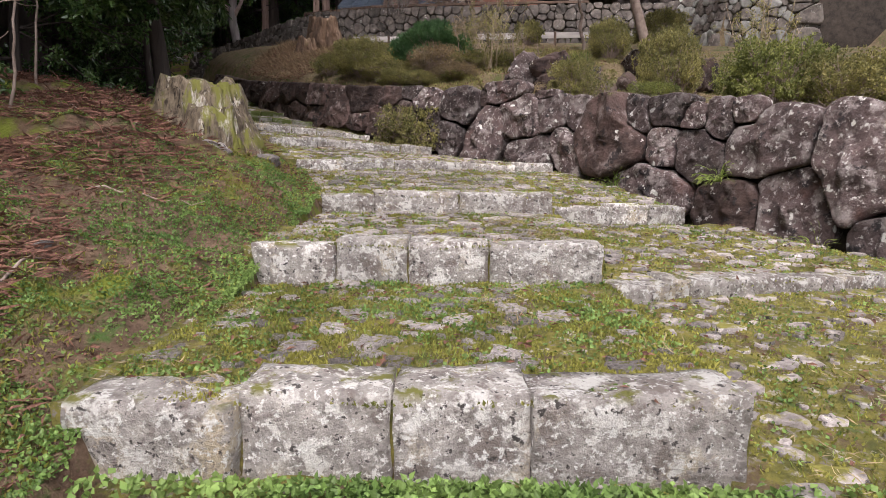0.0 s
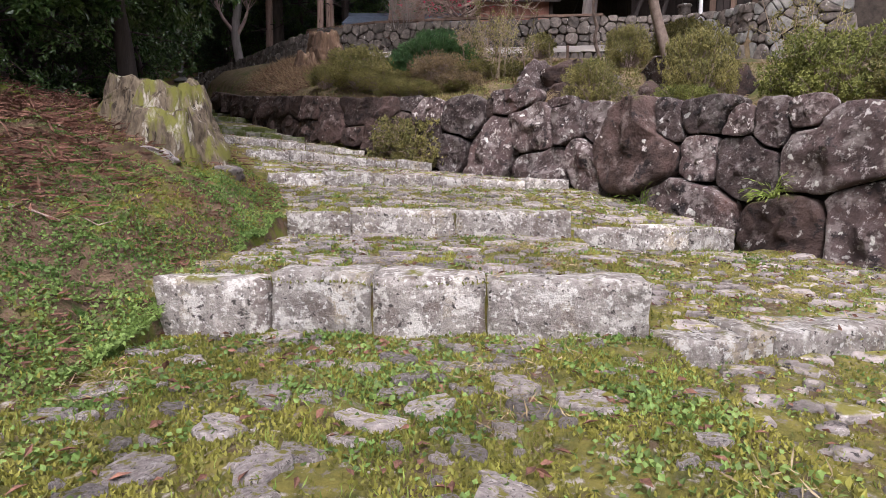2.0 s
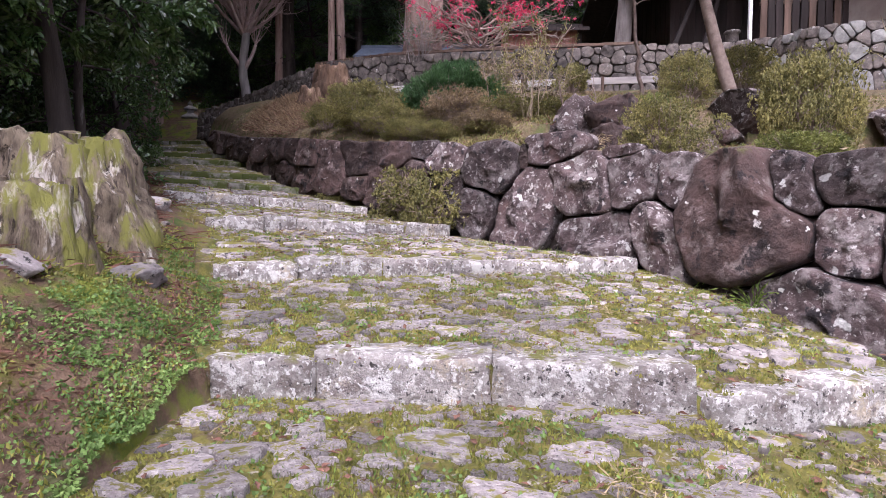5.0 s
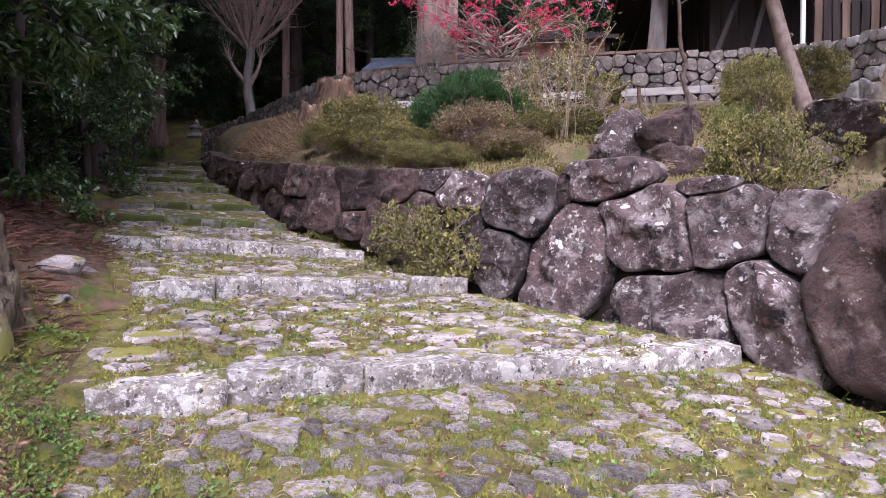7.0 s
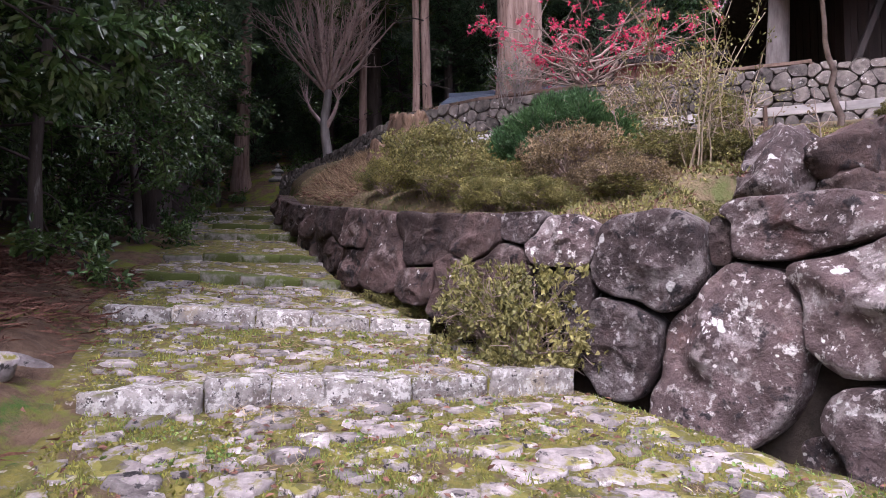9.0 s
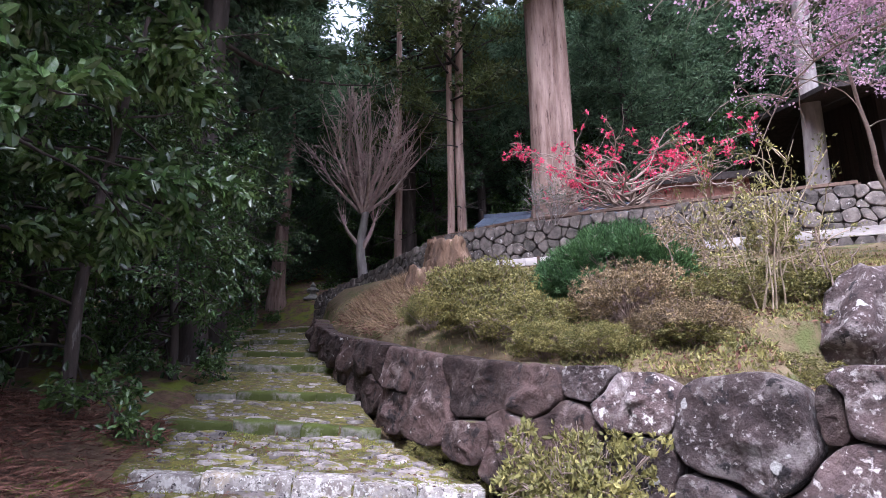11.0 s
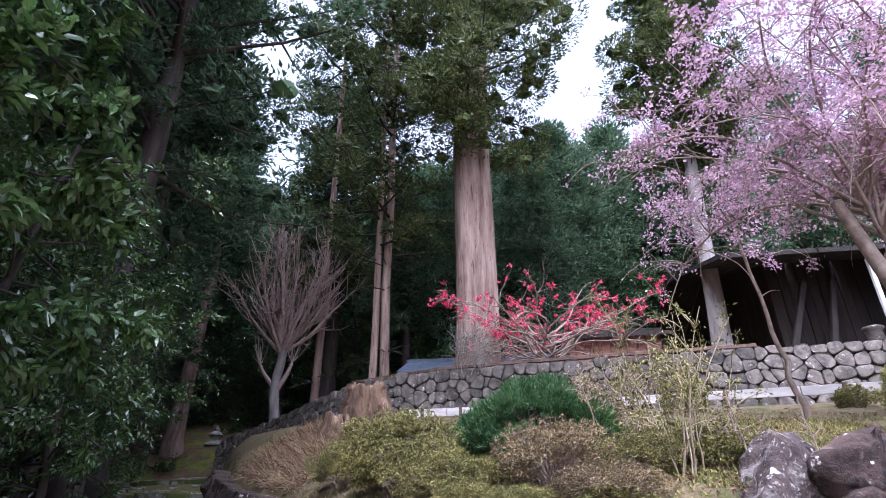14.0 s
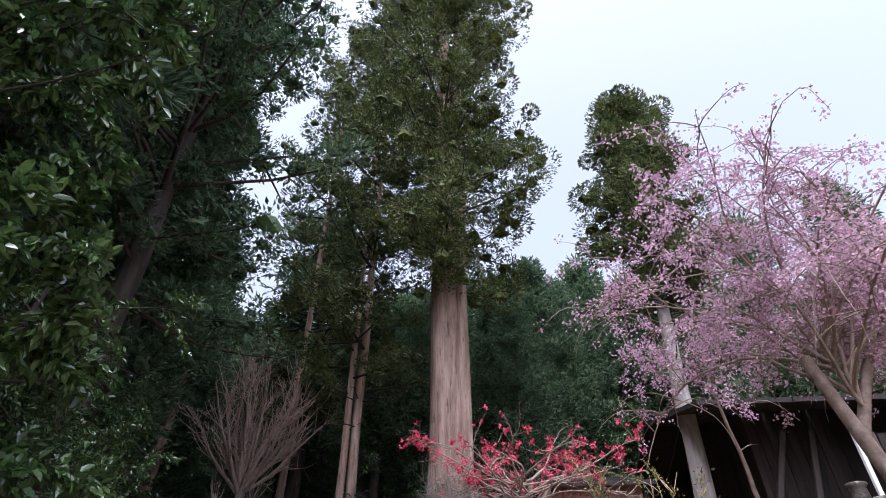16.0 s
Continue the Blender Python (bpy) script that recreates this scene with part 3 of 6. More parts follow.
def cell_stone(poly, place, gap, bulge, seed, n=40, rings=((0.93, -0.34), (1.0, -0.10), (1.0, 0.25), (0.99, 0.50), (0.97, 0.70), (0.94, 0.84), (0.89, 0.93), (0.81, 0.98), (0.70, 1.0), (0.58, 1.0), (0.46, 1.0), (0.34, 1.0), (0.22, 1.0), (0.1, 1.0)), rough=1.0, smooth=1, sunk=0.0):
    """A rounded stone that fills a cell, set in the wall by place(s, h, out)."""
    P = np.array(poly)
    c = P.mean(0)
    seg = np.roll(P, -1, 0) - P
    L = np.hypot(*seg.T)
    cum = np.concatenate([[0], np.cumsum(L)])
    t = np.linspace(0, cum[-1], n, endpoint=False)
    ring = np.array([P[k] + seg[k] * (q - cum[k]) / L[k] for q in t for k in [min(np.searchsorted(cum, q, "right") - 1, len(P) - 1)]])
    for _ in range(smooth):
        ring = 0.5 * ring + 0.25 * (np.roll(ring, 1, 0) + np.roll(ring, -1, 0))
    d = ring - c
    rad = np.hypot(*d.T)
    size = np.sqrt(max(np.ptp(P[:, 0]) * np.ptp(P[:, 1]), 0.01))
    wob = np.array([nz((q[0], q[1], seed), 2.6 / size, seed + 21) for q in ring])
    ring = c + d * np.maximum(0.3, 1 - gap / rad - 0.085 * rough * np.maximum(wob, -0.2))[:, None]
    r = np.random.default_rng(int(seed * 10))
    facets = np.column_stack([r.normal(size=(7, 2)) * 3.0, r.uniform(0.52, 1.05, 7)])
    bl = bulge * size
    push = r.uniform(-0.07, 0.09) * size * rough - sunk
    V = []
    for k, (sc, out) in enumerate(rings):
        for w in ring:
            q = c + (w - c) * sc
            o = bl * out + push if out > 0 else out * max(0.3, size)
            if out > 0:
                dd = (q - c) / size
                fc = min(f[2] + f[0] * dd[0] + f[1] * dd[1] for f in facets)
                o = push + bl * min(out, max(0.25 * out, fc)) + rough * size * (0.06 * nz((q[0], q[1], seed), 1.5 / size, seed) + 0.04 * (0.3 - abs(nz((q[0], q[1], seed), 3.0 / size, seed + 3))) + 0.030 * nz((q[0], q[1], seed), 8.0 / size, seed + 5) + 0.016 * nz((q[0], q[1], seed), 19.0 / size, seed + 8))
            V.append(place(q[0], q[1], o))
    V.append(sum(V[-n:], Vector()) / n)
    m = len(rings)
    bm = bmesh.new()
    vs = [bm.verts.new(v) for v in V]
    for k in range(m - 1):
        for j in range(n):
            bm.faces.new((vs[k * n + j], vs[k * n + (j + 1) % n], vs[(k + 1) * n + (j + 1) % n], vs[(k + 1) * n + j]))
    for j in range(n):
        bm.faces.new((vs[(m - 1) * n + j], vs[(m - 1) * n + (j + 1) % n], vs[-1]))
    bmesh.ops.recalc_face_normals(bm, faces=bm.faces)
    me = bpy.data.meshes.new("boulder")
    bm.to_mesh(me)
    bm.free()
    for f in me.polygons:
        f.use_smooth = True
    return me


def wall_place(line, lengths, s_base, z_base, batter):
    def place(s, h, out):
        q = lambda v: Vector((np.interp(v, lengths, line[:, 0]), np.interp(v, lengths, line[:, 1]), 0))
        a, b = q(max(s - 0.5, 0)), q(s + 0.5)
        t = (b - a).normalized()
        n = Vector((-t.y, t.x, 0))
        p = (a + b) / 2 + n * (out - batter * (h - float(np.interp(s, s_base, z_base))))
        return Vector((p.x, p.y, h))
    return place


# each boulder: length along the wall, height, half width, half height, lean
NEAR = [(0.6, 0.75, 0.55, 0.5, 0.0), (0.7, 1.62, 0.6, 0.42, 0.1), (1.7, 1.62, 0.5, 0.46, -0.1), (1.75, 0.78, 0.6, 0.45, 0.0), (2.75, 1.5, 0.52, 0.6, 0.1), (2.8, 0.62, 0.5, 0.34, 0.0), (3.56, 0.66, 0.32, 0.30, 0.1), (3.36, 1.95, 0.3, 0.2, 0.0),
        (3.99, 1.46, 0.44, 0.66, 0.2), (4.61, 0.93, 0.48, 0.50, 0.1), (5.04, 1.73, 0.62, 0.43, -0.25), (5.50, 0.87, 0.49, 0.37, 0.1), (5.38, 2.14, 0.24, 0.20, 0.1), (5.80, 2.06, 0.23, 0.31, 0.1), (6.20, 2.14, 0.20, 0.20, 0.1)]
MIDDLE = [(6.08, 1.58, 0.45, 0.38, 0.2), (6.61, 1.68, 0.30, 0.34, 0.1), (6.75, 1.10, 0.68, 0.38, 0.3), (6.60, 2.24, 0.44, 0.24, 0.1), (7.17, 2.22, 0.22, 0.30, 0.4), (7.59, 1.88, 0.60, 0.64, 0.2), (7.72, 1.02, 0.28, 0.2, 0.0), (8.40, 2.33, 0.27, 0.29, 0.0), (8.54, 1.66, 0.28, 0.46, 0.5), (9.02, 2.38, 0.38, 0.33, 0.1),
          (9.45, 1.62, 0.57, 0.35, 0.1), (9.83, 2.36, 0.50, 0.44, 0.4), (10.10, 1.42, 0.16, 0.13, 0.1), (10.38, 2.88, 0.50, 0.24, 0.1), (10.87, 2.80, 0.10, 0.20, 0.0), (10.82, 1.98, 0.48, 0.64, -0.25), (11.38, 2.64, 0.47, 0.40, 0.1), (11.62, 2.0, 0.33, 0.40, 0.1), (9.25, 2.74, 0.3, 0.08, 0.0)]
UPPER = [(12.26, 2.84, 0.37, 0.24, 0.0), (12.3, 2.25, 0.42, 0.38, 0.0), (12.70, 3.04, 0.25, 0.18, 0.0), (12.95, 2.5, 0.4, 0.36, 0.0), (13.28, 2.95, 0.31, 0.28, 0.1), (13.6, 2.42, 0.36, 0.34, 0.0), (14.28, 3.05, 0.62, 0.42, 0.1), (14.18, 2.45, 0.50, 0.22, 0.1), (15.28, 2.92, 0.48, 0.52, 0.4),
         (16.2, 3.25, 0.46, 0.36, 0.2), (16.3, 2.7, 0.5, 0.3, 0.0), (17.1, 3.35, 0.5, 0.36, 0.1), (17.4, 2.9, 0.5, 0.3, 0.0), (18.1, 3.5, 0.5, 0.34, 0.0), (18.5, 3.1, 0.5, 0.32, 0.0)]
FAR = [(19.1, 3.62, 0.5, 0.36, 0.0), (19.75, 3.4, 0.5, 0.4, 0.1), (20.5, 3.8, 0.5, 0.4, 0.0), (21.4, 3.95, 0.55, 0.4, 0.1), (22.4, 4.02, 0.5, 0.4, 0.0), (23.5, 4.28, 0.55, 0.4, 0.0), (24.7, 4.44, 0.6, 0.4, 0.0), (26.1, 4.7, 0.6, 0.4, 0.0)]
seeds = NEAR + MIDDLE + UPPER + FAR
boulder_wall = thing("boulder_wall", (2.5, 10, 0.9), "dry-laid retaining wall of large dark lichened boulders", "stone wall", kind="structure")
wall_at = wall_place(WALL, WS, S_BASE, Z_BASE, 0.14)


def oval(stone, ps, ph, power=2.7):
    """How far out of a leaning rounded block a point of the wall lies: 1 on its outline."""
    s, h, a, b, lean = stone
    v = (ph - h) / b
    u = (ps - s - lean * (ph - h)) / a
    return (np.abs(u) ** power + np.abs(v) ** power) ** (1 / power)


def outline(k, n=44, grow=1.16):
    """The outline of one boulder, pressed flat where its neighbours meet it."""
    ang = np.linspace(0, 2 * np.pi, n, endpoint=False)
    s, h, a, b, lean = seeds[k]
    f = np.linspace(0.05, 1.35, 66)
    v = np.sin(ang)[:, None] * b * f
    ps, ph = s + np.cos(ang)[:, None] * a * f + lean * v, h + v
    own = oval(seeds[k], ps, ph)
    stop = own > grow
    for q, other in enumerate(seeds):
        if q != k and abs(other[0] - s) < 3:
            stop |= oval(other, ps, ph) < own
    stop |= (ph > np.interp(ps, S_TOP, Z_TOP) + 0.16) | (ph < np.interp(ps, S_BASE, Z_BASE) - 0.4)
    stop[:, -1] = True
    i = np.maximum(np.argmax(stop, 1) - 1, 6)
    row = np.arange(n)
    return list(zip(ps[row, i], ph[row, i]))


for k in range(len(seeds)):
    part("boulder", cell_stone(outline(k), wall_at, 0.012, 0.25 if seeds[k][2] > 0.25 else 0.18, 1.7 * k + 3.0, n=48, rough=1.25), M_BOULDER if seeds[k][0] < 12.8 and k % 9 != 2 else M_BOULDERR, boulder_wall)
# packed earth behind the boulders
g = Geo()
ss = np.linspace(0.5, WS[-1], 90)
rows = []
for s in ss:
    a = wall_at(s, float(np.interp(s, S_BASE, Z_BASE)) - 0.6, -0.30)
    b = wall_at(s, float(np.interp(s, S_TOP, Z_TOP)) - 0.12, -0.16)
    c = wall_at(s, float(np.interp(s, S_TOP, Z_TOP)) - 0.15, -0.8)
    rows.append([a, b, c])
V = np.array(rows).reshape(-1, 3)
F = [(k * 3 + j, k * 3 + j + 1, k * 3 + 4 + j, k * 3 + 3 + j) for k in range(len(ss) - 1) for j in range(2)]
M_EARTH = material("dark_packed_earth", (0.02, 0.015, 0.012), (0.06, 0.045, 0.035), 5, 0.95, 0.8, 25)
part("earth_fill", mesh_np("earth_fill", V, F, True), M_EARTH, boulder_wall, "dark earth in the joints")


# ---- plants ----
def shoot(p, d, length, n, r, up=0.0, jit=0.12, droop=0.0):
    """A curving line of n points from p along d."""
    pts = [np.array(p, float)]
    d = np.array(d, float)
    d /= np.linalg.norm(d)
    for k in range(n - 1):
        d = d + r.normal(size=3) * jit + np.array([0, 0, up]) - np.array([0, 0, droop * k / n])
        d /= np.linalg.norm(d)
        pts.append(pts[-1] + d * length / (n - 1))
    return np.array(pts)


def ball(r, n):
    v = r.normal(size=(n, 3))
    return v / np.linalg.norm(v, axis=1)[:, None]


def big_leaves(geo, P, D, length, width, r):
    """Leaves folded along the midrib, with rounded sides."""
    n = len(P)
    D = D / (np.linalg.norm(D, axis=1)[:, None] + 1e-9)
    s = np.cross(D, r.normal(size=(n, 3)) * 0.5 + np.array([0, 0, 1.0]))
    s /= np.linalg.norm(s, axis=1)[:, None] + 1e-9
    u = np.cross(s, D)
    L = (length * r.uniform(0.6, 1.25, n))[:, None]
    w = (width * r.uniform(0.8, 1.2, n))[:, None] * 0.5
    V = np.stack([P, P + D * L * 0.3 + s * w + u * w * 0.35, P + D * L * 0.72 + s * w * 0.75 + u * w * 0.2, P + D * L - u * L * 0.12,
                  P + D * L * 0.72 - s * w * 0.75 + u * w * 0.2, P + D * L * 0.3 - s * w + u * w * 0.35], 1).reshape(-1, 3)
    k = np.arange(n)[:, None] * 6
    geo.add(V, np.concatenate([k + np.array([[0, 1, 2, 3]]), k + np.array([[0, 3, 4, 5]])]))


def cedar(H, r0, crown0, crown_r, seed, branches, clumps, blades, bark, leaf, size=0.34, label="", lean=(0.0, 0.0), double=False, stubs=True, inner=0.22, tuft=1.0, taper=0.6, core=0, shell=0.6):
    """A tall conifer: fluted trunk, limbs, and a crown of tufted clumps."""
    r = np.random.default_rng(seed)
    tree = thing("cedar_tree", (0, 0, 0), label, "tree")
    g = Geo()
    zs = np.array([-0.6, 0, 0.35, 1.0, 2.5, 5, 9, 14, 20, 27, 40, 60])
    zs = np.append(zs[zs < H - 0.5], H)
    f = np.clip(zs / H, 0, 1)
    rad = r0 * (1 - f) ** 0.75 * (1 + 0.35 * np.exp(-np.maximum(zs, 0) / 0.5)) + 0.03
    cen = np.stack([lean[0] * zs + 0.05 * np.sin(zs * 0.6 + seed), lean[1] * zs, zs], 1)
    g.tube(cen, rad, 14, 0.09)
    if double:
        off = np.stack([r0 * 0.95 + 0.01 * zs, -r0 * 0.2 + 0 * zs, 0 * zs], 1)
        g.tube(cen + off, rad * 0.62, 12, 0.1)
    part("trunk", g.mesh("trunk"), bark, tree)
    limbs, C, R = Geo(), [], []
    for k in range(branches):
        fz = (k + r.random()) / branches
        z = crown0 + (H - crown0) * fz ** 0.9
        L = crown_r * ((1 - fz) ** taper) * (0.72 + 0.28 * min(1, fz * 6)) * r.uniform(0.45, 1.15) + 0.4
        a = r.uniform(0, 2 * np.pi)
        p = np.array([np.interp(z, zs, cen[:, 0]), np.interp(z, zs, cen[:, 1]), z])
        pts = shoot(p, (np.cos(a), np.sin(a), r.uniform(-0.25, 0.25)), L, 5, r, up=0.10, jit=0.10)
        limbs.tube(pts, np.linspace(0.03 + 0.012 * L, 0.012, 5), 4)
        for c in range(clumps):
            q = inner + (1 - inner) * (c + 0.3 + 0.7 * r.random()) / clumps
            x = min(q, 1.0) * 4
            i0 = min(3, int(x))
            at = pts[i0] + (pts[i0 + 1] - pts[i0]) * (x - i0)
            C.append(at + r.normal(size=3) * np.array([0.35, 0.35, 0.18]) * (0.4 + 0.08 * L))
            R.append(size * tuft * r.uniform(1.0, 2.4))
    for k in range(core):
        fz = (k + r.random()) / core
        a = r.uniform(0, 2 * np.pi)
        q = (0.35 + 0.12 * crown_r) * (1 - fz) ** 0.5
        z = crown0 + (H - crown0) * fz
        C.append(np.array([np.interp(z, zs, cen[:, 0]) + q * np.cos(a), np.interp(z, zs, cen[:, 1]) + q * np.sin(a), z]))
        R.append(size * tuft * r.uniform(1.2, 2.2))
    if stubs:
        for k in range(10):
            z = crown0 * r.uniform(0.3, 1.0)
            a = r.uniform(0, 2 * np.pi)
            limbs.tube(shoot((lean[0] * z, lean[1] * z, z), (np.cos(a), np.sin(a), 0.1), r.uniform(0.8, 2.2), 5, r, jit=0.2), np.linspace(0.035, 0.008, 5), 4)
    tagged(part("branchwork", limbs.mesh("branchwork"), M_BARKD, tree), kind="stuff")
    C, R = np.array(C), np.array(R)
    n = len(C) * blades
    c, q = np.repeat(C, blades, 0), np.repeat(R, blades)
    u = ball(r, n) * np.array([1, 1, 0.72])
    P = c + u * (q * r.uniform(0.25, 1.0, n) ** shell)[:, None]
    crown = Geo()
    if tuft > 1.0:
        th, ph = np.linspace(0.15, np.pi - 0.15, 5), np.linspace(0, 2 * np.pi, 7, endpoint=False)
        unit = np.stack([np.outer(np.sin(th), np.cos(ph)), np.outer(np.sin(th), np.sin(ph)), np.outer(np.cos(th), np.ones(7))], -1).reshape(-1, 3)
        net = np.array([(i * 7 + j, i * 7 + (j + 1) % 7, (i + 1) * 7 + (j + 1) % 7, (i + 1) * 7 + j) for i in range(4) for j in range(7)])
        for at, rad_ in zip(C, R):
            crown.add(at + unit * np.array([1, 1, 0.72]) * (rad_ * r.uniform(0.2, 0.5, len(unit)))[:, None], net)
    crown.leaves(P, u + np.array([0, 0, 0.25]) + r.normal(size=(n, 3)) * 0.25, size, size * (0.30 if tuft == 1.0 else 0.42), r)
    part("crown", crown.mesh("crown", False), leaf, tree)
    return tree


def place(tree, x, y, turn=0.0, scale=1.0, z=None, tilt=0.0):
    z = land1(x, y) if z is None else z
    tree.matrix_basis = pose(x, y, z, tilt, 0, turn) @ Matrix.Scale(scale, 4)
    return tree


def dome(leaf, seed, tips=3000, leaf_len=0.042, lumps=0.10, label="", name="shrub", twigs=60, narrow=0.55, category="shrub", holes=0.3, foot=0.65, rosette=9, spike=0.0):
    """A clipped round shrub of unit radius and height: forked stems, and leaf rosettes gathered in pads over the outer shell."""
    r = np.random.default_rng(seed)
    bush = thing(name, (0, 0, 0), label, category)
    pads = ball(r, 84)
    pads[:, 2] = np.abs(pads[:, 2]) * 1.15 - 0.15
    pads /= np.linalg.norm(pads, axis=1)[:, None]
    reach = 0.86 + lumps * r.uniform(-1.0, 1.0, len(pads)) + 0.5 * lumps * np.sin(3 * pads[:, 0] + seed) * np.sin(3 * pads[:, 1] + 2 * seed)
    reach[r.random(len(pads)) < holes * 0.4] *= 0.74
    at = pads * reach[:, None]
    at[:, 2] = at[:, 2] * (1 - 0.5 * foot) + 0.5 * foot
    at[:, :2] *= np.clip(0.55 + at[:, 2] / max(foot, 0.05) * 0.45, 0.55, 1.0)[:, None]
    g = Geo()
    for k in range(twigs):
        end = at[r.integers(len(at))]
        a = r.uniform(0, 2 * np.pi)
        root = np.array([0.10 * np.cos(a), 0.10 * np.sin(a), -0.08])
        bend = np.array([end[0] * 0.35, end[1] * 0.35, end[2] * 0.55]) + r.normal(size=3) * 0.05
        t = np.linspace(0, 1, 8)[:, None]
        q = root * (1 - t) ** 2 + 2 * bend * t * (1 - t) + end * t ** 2 + r.normal(size=(8, 3)) * 0.012
        g.tube(q, np.linspace(0.017, 0.004, 8), 5)
        for j in (4, 5, 6):
            g.tube(shoot(q[j], q[j] - q[j - 1] + r.normal(size=3) * 0.06, 0.3, 4, r, jit=0.2), [0.007, 0.006, 0.004, 0.003], 3)
    tagged(part("stemwork", g.mesh("stemwork"), M_TWIG, bush), kind="stuff")
    k = r.integers(0, len(at), tips)
    u = ball(r, tips)
    size = r.uniform(0.13, 0.27, len(at))[k]
    c = at[k] + u * (size * r.uniform(0.5, 1.0, tips) ** 0.6)[:, None] * np.array([1, 1, 0.75])
    c[:, 2] = np.maximum(c[:, 2], 0.02)
    n = tips * rosette
    P = np.repeat(c, rosette, 0) + r.normal(size=(n, 3)) * leaf_len * 0.25
    D = np.repeat(u * 0.4 + at[k] * 0.3 + np.array([0, 0, spike]), rosette, 0) + r.normal(size=(n, 3)) * (0.9 if spike == 0 else 0.35)
    f = Geo()
    f.leaves(P, D, leaf_len, leaf_len * narrow, r)
    part("foliage", f.mesh("foliage", False), leaf, bush)
    return bush


def put(bush, x, y, rx, h, turn=0, z=None, label=""):
    z = land1(x, y) - 0.05 if z is None else z
    ob = copy_thing(bush, pose(x, y, z, 0, 0, turn) @ Matrix.Diagonal((rx, rx, h, 1)))
    if label:
        ob["label"] = label
    return ob


def bury(ob):
    """Takes a pattern thing out again, once its copies stand."""
    for o in (*ob.children_recursive, ob):
        bpy.data.objects.remove(o)


# ---- terrace wall of field stones ----
terrace_wall = thing("terrace_wall", (2, 24, 6), "dry-laid grey field stone wall holding the upper terrace", "stone wall", kind="structure")
ter_at = wall_place(TERRACE[::-1], TSL[-1] - TSL[::-1], TSL[-1] - TSL[::-1], T_BASE[::-1], 0.12)


def ter(s, h, out):
    return ter_at(TSL[-1] - s, h, out)


r = np.random.default_rng(11)
cells = []
for s in np.arange(0.6, 31.5, 0.36):
    zb, zt = np.interp(s, TSL, T_BASE) - (0.7 if s < 12 else 0.0), np.interp(s, TSL, T_TOP)
    rows_n = max(3, int((zt - zb) / 0.28))
    for k in range(rows_n):
        cells.append((s + r.uniform(-0.16, 0.16), zb + (k + 0.5 + r.uniform(-0.3, 0.3)) * (zt - zb) / rows_n, r.uniform(0.1, 0.24)))
rest, count = Geo(), 0
for k, (s, h, w) in enumerate(cells):
    near = [c for c in cells if abs(c[0] - s) < 1.3]
    zt, zb = lambda v: float(np.interp(v, TSL, T_TOP)) + 0.05 * math.sin(9 * s), lambda v: float(np.interp(v, TSL, T_BASE)) - 0.75
    poly = clip_cell(near, near.index((s, h, w)), [(s - 0.7, zb(s - 0.7)), (s + 0.7, zb(s + 0.7)), (s + 0.7, zt(s + 0.7)), (s - 0.7, zt(s - 0.7))])
    if len(poly) < 3:
        continue
    me = cell_stone(poly, ter, 0.010, 0.13, 0.7 * k + 1, n=16, rings=((1.0, -0.2), (1.0, 0.0), (0.95, 0.6), (0.8, 0.95), (0.45, 1.0)), smooth=1)
    if s > TSL[6] - 0.4 and s * 7.3 % 1 < 0.4:
        part("stone", me, M_STONE, terrace_wall, "paler squared stone")
    elif count < 300 and s > 3.5:
        part("stone", me, M_RUBBLE, terrace_wall)
        count += 1
    else:
        V = np.array([v.co for v in me.vertices])
        rest.add(V, [list(f.vertices) for f in me.polygons if len(f.vertices) == 4])
        tri = [list(f.vertices) for f in me.polygons if len(f.vertices) == 3]
        rest.add(V, [[tri[q][0], tri[q][1], tri[(q + 1) % len(tri)][1], tri[q][2]] for q in range(0, len(tri), 2)])
tagged(part("stones", rest.mesh("stones"), M_RUBBLE, terrace_wall, "smaller field stones of the wall"), kind="stuff")
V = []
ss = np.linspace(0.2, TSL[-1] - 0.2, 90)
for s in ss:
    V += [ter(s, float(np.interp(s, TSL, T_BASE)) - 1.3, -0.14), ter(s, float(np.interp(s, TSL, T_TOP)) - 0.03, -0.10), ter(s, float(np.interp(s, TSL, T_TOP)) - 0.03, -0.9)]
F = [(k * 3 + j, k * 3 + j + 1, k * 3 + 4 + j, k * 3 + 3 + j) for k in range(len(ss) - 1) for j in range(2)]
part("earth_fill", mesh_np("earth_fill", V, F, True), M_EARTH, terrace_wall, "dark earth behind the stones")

# ---- timber: rails, planks, buildings ----
M_WOOD = material("weathered_brown_timber", (0.075, 0.048, 0.036), (0.16, 0.105, 0.08), 5, 0.8, 0.5, 20, stretch=(1, 1, 0.12), vary=0.25)
M_WOODR = material("red_brown_boards", (0.17, 0.075, 0.055), (0.26, 0.13, 0.10), 5, 0.8, 0.4, 20, stretch=(1, 1, 0.12), vary=0.2)
M_WOODG = material("silvered_timber", (0.32, 0.29, 0.28), (0.55, 0.51, 0.49), 4, 0.8, 0.4, 25, stretch=(0.15, 1, 1), vary=0.1)
# dark timber, taken near black to hold the shadow under the hall eaves
M_DARKWOOD = material("dark_timber_with_painted_shade", (0.014, 0.010, 0.009), (0.038, 0.026, 0.024), 5, 0.75, 0.4, 20, stretch=(1, 1, 0.12), vary=0.25)
M_ROOF = material("blue_grey_sheet_roof", (0.055, 0.07, 0.10), (0.10, 0.12, 0.165), 3, 0.5, 0.2, 20, vary=0.1)
